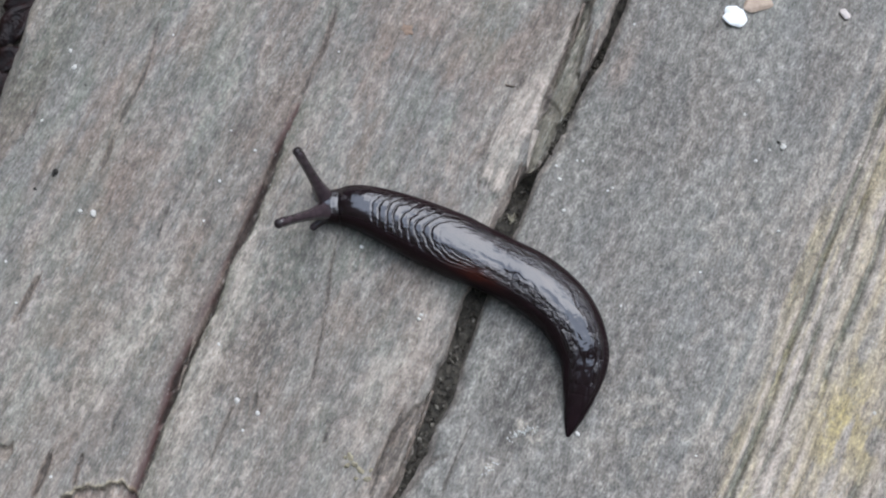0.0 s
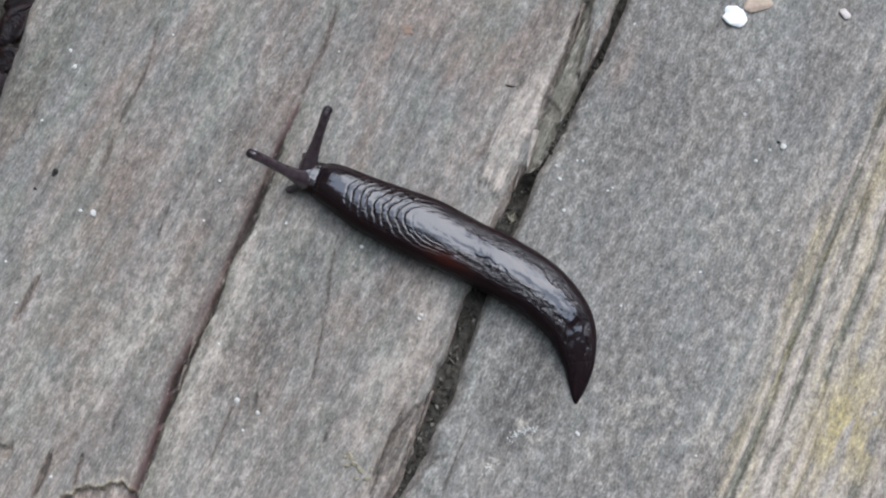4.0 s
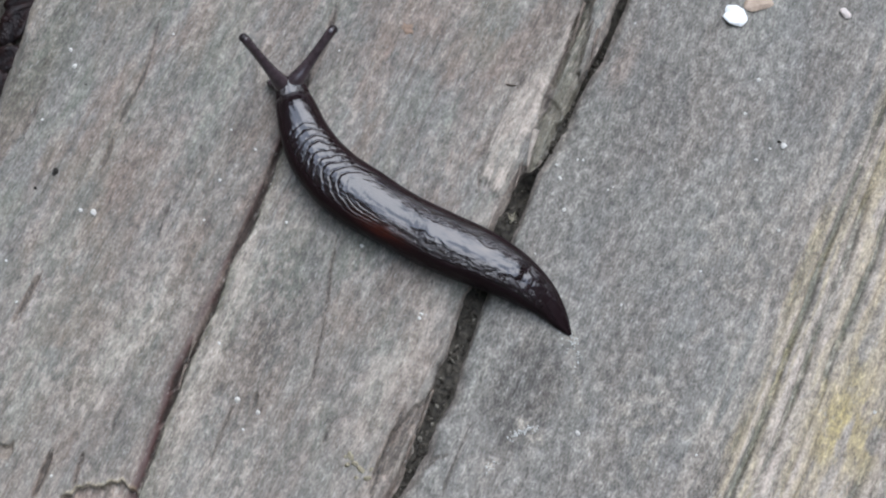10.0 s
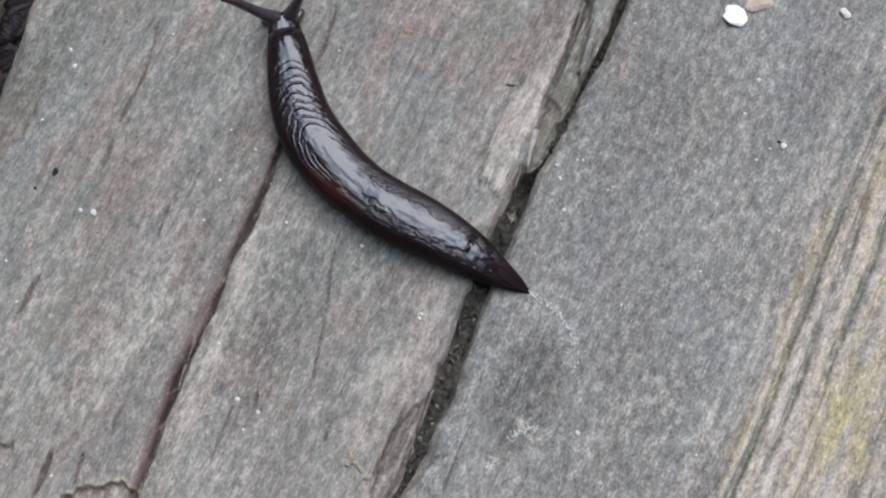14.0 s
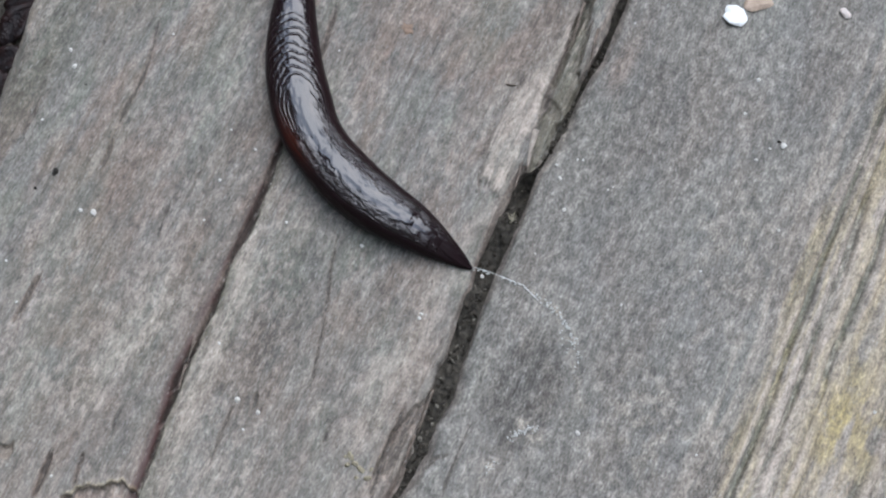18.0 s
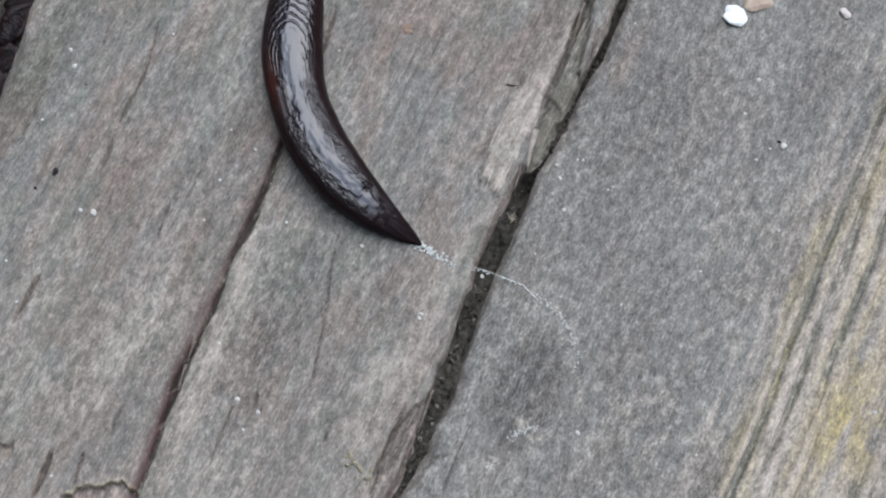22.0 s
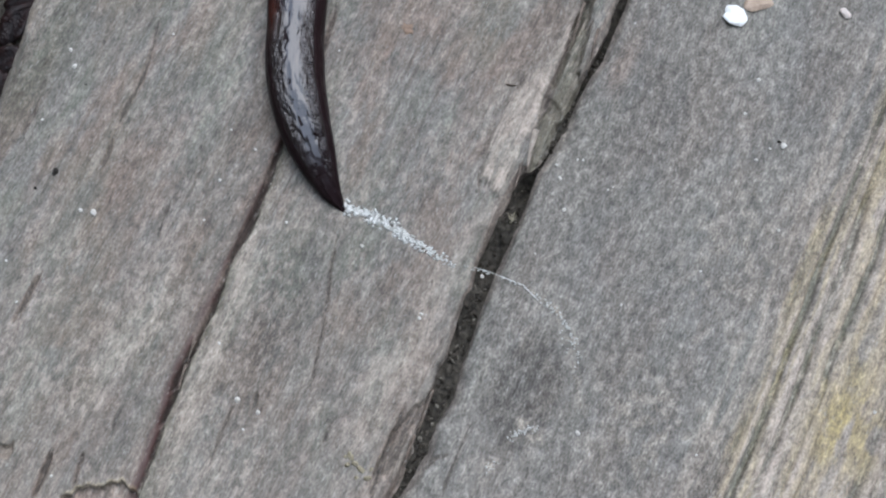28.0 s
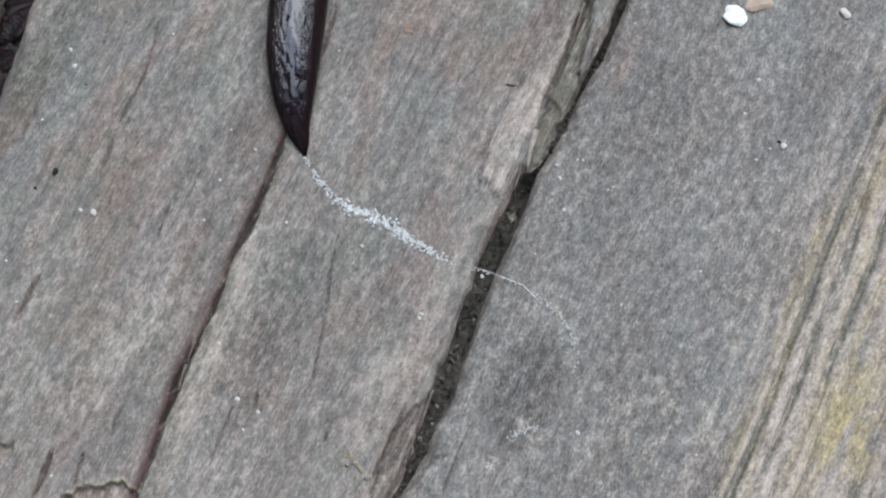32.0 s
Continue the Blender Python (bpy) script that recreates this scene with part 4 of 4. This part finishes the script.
spine(9.0, 34.6, (23.3, -17.7), (19.5, -11.7), (14.0, -7.1), (7.7, -3.7), (1.2, -0.8), (-5.1, 2.6), (-11.3, 6.1), (-17.4, 10.0), (-22.3, 15.2), (-25.3, 21.6), (-27.7, 28.4))
spine(12.0, 34, (19.0, -11.4), (13.6, -6.5), (7.7, -2.4), (1.2, 1.1), (-5.3, 4.3), (-11.7, 7.8), (-17.4, 12.3), (-22.3, 17.7), (-25.4, 24.2), (-27.5, 31.2), (-29.0, 38.3))
spine(14.4, 34.2, (14.4, -7.4), (8.0, -3.8), (1.7, 0.0), (-4.7, 3.7), (-11.1, 7.3), (-16.8, 11.9), (-21.7, 17.4), (-25.3, 23.8), (-27.2, 30.9), (-28.4, 38.2), (-29.6, 45.4))
spine(17.0, 33.8, (7.2, -4.6), (1.8, -1.0), (-3.7, 2.5), (-9.3, 5.8), (-14.5, 9.7), (-19.2, 14.2), (-23.0, 19.4), (-25.4, 25.5), (-27.1, 31.8), (-27.7, 38.2), (-27.6, 44.7))
spine(20.0, 34.8, (1.6, -1.9), (-3.5, 1.4), (-8.4, 4.9), (-13.3, 8.4), (-17.7, 12.6), (-21.3, 17.4), (-24.1, 22.7), (-25.8, 28.5), (-26.6, 34.5), (-26.7, 40.5), (-26.7, 46.5))
spine(23.0, 34.6, (-6.4, 2.0), (-10.7, 4.8), (-14.8, 8.0), (-18.3, 11.8), (-21.2, 16.0), (-23.7, 20.5), (-25.6, 25.3), (-26.9, 30.3), (-27.6, 35.4), (-27.7, 40.6), (-27.3, 45.8))
spine(25.5, 35, (-12.1, 4.5), (-15.9, 7.1), (-19.0, 10.5), (-21.4, 14.5), (-23.4, 18.7), (-25.0, 23.0), (-26.3, 27.5), (-27.0, 32.1), (-27.5, 36.7), (-27.4, 41.3), (-27.0, 45.9))
spine(28.0, 35, (-17.6, 6.9), (-19.9, 10.2), (-21.7, 13.9), (-23.2, 17.6), (-24.6, 21.5), (-25.6, 25.4), (-26.4, 29.4), (-26.8, 33.5), (-27.0, 37.5), (-26.9, 41.6), (-26.8, 45.7))
spine(30.0, 35, (-21.7, 11.0), (-23.0, 14.3), (-24.2, 17.7), (-25.2, 21.1), (-26.0, 24.6), (-26.5, 28.1), (-26.8, 31.7), (-27.0, 35.3), (-27.0, 38.8), (-26.8, 42.4), (-26.6, 46.0))
spine(32.0, 35, (-24.9, 17.3), (-25.6, 20.1), (-26.4, 22.8), (-26.8, 25.7), (-27.1, 28.5), (-27.2, 31.4), (-27.2, 34.3), (-27.2, 37.2), (-27.0, 40.0), (-26.8, 42.9), (-26.6, 45.8))

# tips of the two long tentacles, left and right of the head
FEELERS = [
    (0.0, (-27.8, 1.1, 12.4), (-24.8, 13.9, 14.2)),
    (1.5, (-29.9, 3.2, 12.0), (-23.1, 16.4, 14.4)),
    (3.4, (-32.1, 11.8, 12.3), (-19.6, 21.1, 12.7)),
    (6.0, (-36.4, 19.4, 11.3), (-20.5, 27.2, 13.1)),
    (7.5, (-37.1, 23.7, 11.7), (-20.4, 30.4, 12.9)),
    (9.0, (-37.4, 33.3, 8.8), (-19.0, 36.4, 8.5)),
    (10.5, (-34.1, 35.5, 14.2), (-19.2, 39.9, 9.6)),
    (12.0, (-35.8, 38.0, 14.7), (-19.7, 44.0, 10.3)),
    (13.2, (-38.9, 41.5, 12.9), (-22.3, 43.7, 14.5)),
    (14.5, (-39.4, 43.4, 12.9), (-23.6, 46.1, 15.3)),
]


def smooth_line(pts, n=240):
    """A smooth line through the points (Catmull-Rom)."""
    p = np.concatenate((2 * pts[:1] - pts[1:2], pts, 2 * pts[-1:] - pts[-2:-1]))
    out = []
    for i in range(1, len(p) - 2):
        t = np.linspace(0, 1, n // (len(pts) - 1), endpoint=False)[:, None]
        a, b, c, d = p[i - 1], p[i], p[i + 1], p[i + 2]
        out.append(0.5 * (2 * b + (c - a) * t + (2 * a - 5 * b + 4 * c - d) * t ** 2 + (3 * b - a - 3 * c + d) * t ** 3))
    out.append(pts[-1:])
    return np.concatenate(out)


RINGS = 101
STATIONS = np.linspace(0.4, LENGTH - 0.6, RINGS)


MANTLE_AT, MANTLE_END = 36.0, 66.0


def stations(t, tail, pts):
    """Where each ring's middle lies; past the last point the body goes straight on."""
    c = smooth_line(pts)
    run = np.concatenate(((0,), np.cumsum(np.linalg.norm(np.diff(c, axis=0), axis=1))))
    fore = (run[-1] - tail) / (LENGTH - MANTLE_AT) if t < 15 else 1.1
    want = np.where(STATIONS < MANTLE_AT, STATIONS * tail / MANTLE_AT, tail + (STATIONS - MANTLE_AT) * fore)
    over = np.clip(want - run[-1], 0, None)[:, None]
    ahead = (c[-1] - c[-12]) / np.linalg.norm(c[-1] - c[-12])
    xy = np.stack((np.interp(want, run, c[:, 0]), np.interp(want, run, c[:, 1])), -1)
    return xy + over * ahead


KEYED = np.array([t for t, _, _ in SPINES])
SHAPES = np.stack([stations(*row) for row in SPINES])


def between(keys, values, t):
    """Values at a time, gliding smoothly from key to key."""
    i = int(np.clip(np.searchsorted(keys, t, side="right") - 1, 0, len(keys) - 2))
    slope = np.gradient(values, keys, axis=0)
    h = keys[i + 1] - keys[i]
    u = (t - keys[i]) / h
    return ((2 * u ** 3 - 3 * u ** 2 + 1) * values[i] + (u ** 3 - 2 * u ** 2 + u) * h * slope[i]
            + (3 * u ** 2 - 2 * u ** 3) * values[i + 1] + (u ** 3 - u ** 2) * h * slope[i + 1])


SPAN = np.arange(-6, LENGTH + 6, 0.1)
GIRTH = np.interp(SPAN, (0, 0.6, 2.4, 4.4, 6.4, 8.4, 10.4, 12.4, 14.4, 18.4, 22.4, 26.4, 31, 36, 40, 44.5, 48, 52, 56, 60, 63, 65.2, 66.2, 67),
                  (0.2, 0.5, 1.27, 1.95, 2.5, 3.1, 3.58, 4.0, 4.35, 4.85, 5.15, 5.3, 5.38, 5.25, 5.4, 5.65, 5.5, 5.22, 4.85, 4.3, 3.85, 3.45, 3.1, 2.95))
KERNEL = np.exp(-np.linspace(-2, 2, 35) ** 2)
SMOOTH_GIRTH = np.convolve(GIRTH, KERNEL / KERNEL.sum(), "same")


def half_width(s):
    w = np.where(s < 3.0, np.interp(s, SPAN, GIRTH), np.interp(s, SPAN, SMOOTH_GIRTH))
    nose = np.sqrt(np.clip(1 - ((s - 67) / 3.1) ** 2, 0, 1))
    return np.where(s > 67, 2.95 * nose, w)


AROUND = 44
REACH = 1.5
ANGLES = np.linspace(0, 2 * math.pi, AROUND, endpoint=False)


def section(s, sink=0.0):
    """One cross-section of the body: a dome over a flat foot."""
    a = np.maximum(half_width(s) - sink, 0.05)
    tall = a * np.interp(s, (0, 3, 8, 14, 22, 32, 45, 55, 60, 63, 65, 66.5, 68, 69, 69.6, 70.05), (1.2, 1.3, 1.45, 1.55, 1.6, 1.55, 1.44, 1.5, 1.66, 1.78, 1.85, 1.72, 1.86, 2.2, 2.75, 3.5))
    waist = 0.46 * tall
    si, co = np.sin(ANGLES), np.cos(ANGLES)
    y = a * np.sign(co) * np.abs(co) ** 0.92
    z = np.where(si >= 0, waist + (tall - waist) * np.abs(si) ** np.interp(s, (34, 50, 64), (0.92, 0.82, 0.76)), waist * (1 - np.abs(si) ** 0.65))
    return y, z, a


SLUG_LIFT = -0.15


def body_ring(slug, k):
    s0 = STATIONS[k]
    off = np.linspace(-REACH, REACH, 11)
    off = off[(s0 + off > 0) & (s0 + off < LENGTH + 0.05)]
    co, body, shield, furrow, flush, side, rough = [], [], [], [], [], [], []
    for o in off:
        y, z, a = section(s0 + o, 0.075 * (o / REACH) ** 2)
        co.append(np.stack((np.full(AROUND, o), y, z + SLUG_LIFT), -1))
        arc = np.where(ANGLES <= 1.5 * math.pi, math.pi / 2 - ANGLES, math.pi / 2 - ANGLES + 2 * math.pi) * a
        s = s0 + o
        body.append(np.stack((np.full(AROUND, s), arc, np.zeros(AROUND)), -1))
        u = np.abs(arc) / a
        m = step(36.5, 40, s) * step(66.2, 65.6, s)
        middle = step(46, 50, s)
        shield.append(step(38, 42, s) * step(61.5, 57.5, s) * (middle + (1 - middle) * step(0.22, 0.62, u)) * step(1.05, 0.75, u))
        edge = step(0.12, 0.42, u) * step(0.95, 0.6, u)
        furrow.append((0.12 + 0.88 * edge) * (1 - m) * step(0.5, 5, s) * (0.35 if s > 60 else 1.0))
        rough.append(0.02 + 0.98 * edge * (1 - 0.8 * m))
        flush.append(np.exp(-((s - 39.0) / 4.2) ** 2 - ((arc - 4.2) / 1.5) ** 2) + 0.04 * step(0.6, 1.0, u) * step(14, 30, s))
        side.append(np.maximum(step(0.55, 0.9, u), step(15, 3, s)))
    rows = len(off)
    co = np.concatenate(co)
    i = (np.arange(rows - 1)[:, None] * AROUND + np.arange(AROUND)[None, :])
    j = (np.arange(rows - 1)[:, None] * AROUND + (np.arange(AROUND)[None, :] + 1) % AROUND)
    faces = np.stack((i, i + AROUND, j + AROUND, j), -1).reshape(-1, 4)
    # caps as quads to the middle of each end
    caps = []
    for r in (0, rows - 1):
        b = r * AROUND
        for q in range(AROUND // 2 - 1):
            quad = (b + q, b + q + 1, b + AROUND - 2 - q, b + AROUND - 1 - q)
            caps.append(quad if r == 0 else quad[::-1])
    faces = np.concatenate((faces, np.array(caps)))
    name = "head_segment" if s0 > 64.5 else "mantle_segment" if s0 > 36 else "back_segment"
    me = grid_mesh(name, co * MM, faces[:, ::-1], SKIN)
    put_attr(me, "body", np.concatenate(body), "FLOAT_VECTOR")
    for key, v in (("shield", shield), ("furrow", furrow), ("flush", flush), ("side", side), ("rough", rough)):
        put_attr(me, key, np.concatenate(v))
    ob = new(name, me)
    ob.parent = slug
    return ob


def lathe(name, rows, mat, parent, around=14):
    """A body of revolution along x; rows of (x, radius) in millimetres, with a light sideways bow."""
    bm = bmesh.new()
    loops = []
    for x, r in rows:
        bow = 0.012 * (x - rows[0][0]) ** 1.6 * 0.35
        loops.append([bm.verts.new((x * MM, r * MM * math.cos(a), r * MM * math.sin(a) + bow * MM)) for a in (2 * math.pi * i / around for i in range(around))])
    for p, q in zip(loops[:-1], loops[1:]):
        for i in range(around):
            bm.faces.new((p[i], p[(i + 1) % around], q[(i + 1) % around], q[i]))
    bm.faces.new(loops[0][::-1])
    bm.faces.new(loops[-1])
    bmesh.ops.recalc_face_normals(bm, faces=bm.faces)
    return part(name, bm, mat, parent)


def make_slug():
    slug = tagged(new("slug"), "glossy black-brown slug crawling over grey planks", "slug")
    rings = [body_ring(slug, k) for k in range(RINGS)]
    feelers = []
    for label in ("left", "right"):
        f = lathe("tentacle", [(-1.8, 1.3), (-0.8, 1.65), (0.3, 1.6), (1.6, 1.3), (2.8, 1.1), (4.5, 0.96), (6.5, 0.87), (8.8, 0.82), (10.4, 0.86), (11.2, 0.8), (11.7, 0.45)], SKIN_SOFT, slug)
        tip = lathe("eye", [(10.7, 0.5), (11.0, 0.8), (11.5, 0.88), (11.9, 0.7), (12.15, 0.25)], EYE_SKIN, f)
        feelers.append(f)
    lows = [lathe("lower_tentacle", [(-0.8, 0.9), (0.0, 0.85), (1.4, 0.7), (2.4, 0.7), (2.9, 0.4)], SKIN_SOFT, slug, 10) for _ in range(2)]
    return slug, rings, feelers, lows


SLUG, BODY, FEELER, LOWER = make_slug()


# ---- slime trail ----
def fleck_mesh(rng, size):
    n = 9
    bm = bmesh.new()
    rim = []
    for i in range(n):
        a = 2 * math.pi * i / n
        r = size * rng.uniform(0.55, 1.15)
        rim.append(bm.verts.new((1.5 * r * math.cos(a) * MM, r * math.sin(a) * MM, 0)))
    mid = bm.verts.new((0, 0, 0.07 * MM))
    for i in range(n):
        bm.faces.new((rim[i], rim[(i + 1) % n], mid))
    bm.faces.new(rim[::-1])
    return bm


TRAIL = [(-25.4, 17.9), (-22.8, 13.3), (-19.6, 9.3), (-16.0, 7.2), (-9.5, 4.5), (-3.9, 0.6), (1.6, -2.8), (6.1, -3.8), (14.0, -6.7), (16.9, -8.9), (20.3, -11.7), (22.2, -15.1), (23.5, -20.1)]
TRAIL_LOAD = [0.8, 1.0, 1.3, 2.6, 2.4, 1.5, 0.9, 0.1, 0.25, 0.7, 0.6, 0.4, 0.25]
MOVING_FLECKS = []


def make_trail():
    rng = random.Random(5)
    trail = tagged(new("slime_trail"), "silvery dried slime trail lying behind the slug", "slime trail")
    pts = np.array(TRAIL)
    lens = np.concatenate(((0,), np.cumsum(np.linalg.norm(np.diff(pts, axis=0), axis=1))))
    load = np.array(TRAIL_LOAD)
    spots = []
    for _ in range(900):
        d = rng.uniform(0, lens[-1])
        amount = np.interp(d, lens, load)
        if rng.random() > amount / 2.2:
            continue
        x, y = np.interp(d, lens, pts[:, 0]), np.interp(d, lens, pts[:, 1])
        spread = 0.2 + 0.42 * amount
        x, y = x + rng.gauss(0, 0.5) * spread, y + rng.gauss(0, 0.5) * spread
        spots.append((d, x, y, amount))
    heights = relief(np.array([q[1] for q in spots]), np.array([q[2] for q in spots]))[0]
    for (d, x, y, amount), z in zip(spots, heights):
        f = part("slime_fleck", fleck_mesh(rng, rng.uniform(0.1, 0.2) + 0.08 * amount), SLIME, trail)
        m = pose(x * MM, y * MM, (z + 0.03) * MM, 0, 0, rng.uniform(0, 360))
        f.matrix_basis = m
        if d < lens[3] + 3:
            MOVING_FLECKS.append((f, m))
    return trail


make_trail()


def make_smear(a, b, count, wide, seed, label):
    rng = random.Random(seed)
    smear = tagged(new("slime_smear"), label, "slime")
    for _ in range(count):
        u = min(1, max(0, rng.gauss(0.55, 0.3)))
        x = a[0] + (b[0] - a[0]) * u + rng.gauss(0, wide)
        y = a[1] + (b[1] - a[1]) * u + rng.gauss(0, wide)
        f = part("slime_fleck", fleck_mesh(rng, rng.uniform(0.08, 0.22)), SLIME, smear)
        f.matrix_basis = pose(x * MM, y * MM, (surface(x, y) + 0.03) * MM, 0, 0, rng.uniform(0, 360))


make_smear((11.1, -33.1), (16.2, -31.4), 46, 0.32, 11, "whitish streak of dried slime on the grey plank")
make_smear((7.1, -39.4), (8.4, -37.0), 16, 0.5, 12, "faint bluish spots of dried slime on the plank")
make_smear((20.8, -12.1), (23.2, -20.1), 26, 0.9, 13, "faint flecks of old dried slime on the plank")


def cord(name, pts, radius, mat, label="", category="", parent=None):
    cu = bpy.data.curves.new(name, "CURVE")
    cu.dimensions, cu.bevel_depth, cu.bevel_resolution = "3D", radius * MM, 2
    sp = cu.splines.new("POLY")
    sp.points.add(len(pts) - 1)
    for p, q in zip(sp.points, pts):
        p.co = (q[0] * MM, q[1] * MM, q[2] * MM, 1)
    cu.materials.append(mat)
    ob = new(name, cu)
    ob.parent = parent
    return tagged(ob, label, category)


cord("slime_thread", [(*(5.4, -3.4), 0.25), (*(8.4, -4.3), 0.2), (*(11.5, -5.6), 0.2), (*(14.3, -6.7), 0.25)], 0.075, SLIME, "taut silvery thread of slime across the joint", "slime")
cord("slime_thread", [(*(14.0, -6.6), 0.3), (*(15.4, -8.1), 0.35), (*(16.7, -9.4), 0.3)], 0.08, SLIME, "short silvery thread of slime on the plank", "slime")

# ---- movement ----
def motions():
    times = [float(t) for t in range(0, 33)]
    tip_keys = np.array([t for t, _, _ in FEELERS])
    tips = [np.array([row[i] for row in FEELERS]) for i in (1, 2)]
    rows_slug = []
    rows_ring = [[] for _ in BODY]
    rows_feel = [[], []]
    rows_low = [[], []]
    last = between(KEYED, SHAPES, 14.5)
    shapes = {}
    for t in times:
        c = between(KEYED, SHAPES, t)
        shapes[t] = c
        home = Vector((*c[RINGS // 2], 0)) * MM
        rows_slug.append((t, Matrix.Translation(home)))
        way = np.gradient(c, axis=0)
        for k in range(RINGS):
            a = math.degrees(math.atan2(way[k, 1], way[k, 0]))
            rows_ring[k].append((t, pose(c[k, 0] * MM - home.x, c[k, 1] * MM - home.y, 0, 0, 0, a)))
        head = c[RINGS - 4]
        f = way[-6] / np.linalg.norm(way[-6])
        n = np.array((-f[1], f[0]))
        for i, sign in ((0, 1), (1, -1)):
            base = Vector((*(head + n * 1.35 * sign + f * 1.4), 4.0))
            if t <= 14.5:
                tip = Vector(between(tip_keys, tips[i], t))
            else:
                drift = c[RINGS - 4] - last[RINGS - 4]
                tip = Vector(tips[i][-1] + np.array((*drift, 0)))
            turn = (tip - base).to_track_quat("X", "Z").to_matrix().to_4x4()
            rows_feel[i].append((t, Matrix.Translation(base * MM - home) @ turn))
            low = Vector((*(head + n * 2.0 * sign + f * 1.6), 1.3))
            aim = Vector((*(f + n * 0.8 * sign), -0.15)).to_track_quat("X", "Z").to_matrix().to_4x4()
            rows_low[i].append((t, Matrix.Translation(low * MM - home) @ aim))
    walk(SLUG, rows_slug)
    for ob, rows in zip(BODY, rows_ring):
        walk(ob, rows)
    for ob, rows in zip(FEELER, rows_feel):
        walk(ob, rows)
    for ob, rows in zip(LOWER, rows_low):
        walk(ob, rows)
    # slime not yet laid rides under the foot until the body has brought it to its place
    for ob, m in MOVING_FLECKS:
        at = np.array(m.translation[:2]) / MM
        near = [(float(np.min(np.linalg.norm(shapes[t] - at, axis=1))), t) for t in times]
        t_in = next((t for d, t in near if d < 1.5), times[-1])
        k = int(np.argmin(np.linalg.norm(shapes[t_in] - at, axis=1)))
        rows = []
        for t in times:
            if t < t_in:
                d = shapes[t][k] - shapes[t_in][k]
                rows.append((t, Matrix.Translation((d[0] * MM, d[1] * MM, 0.0002)) @ m))
            else:
                rows.append((t, m))
        walk(ob, rows)


motions()
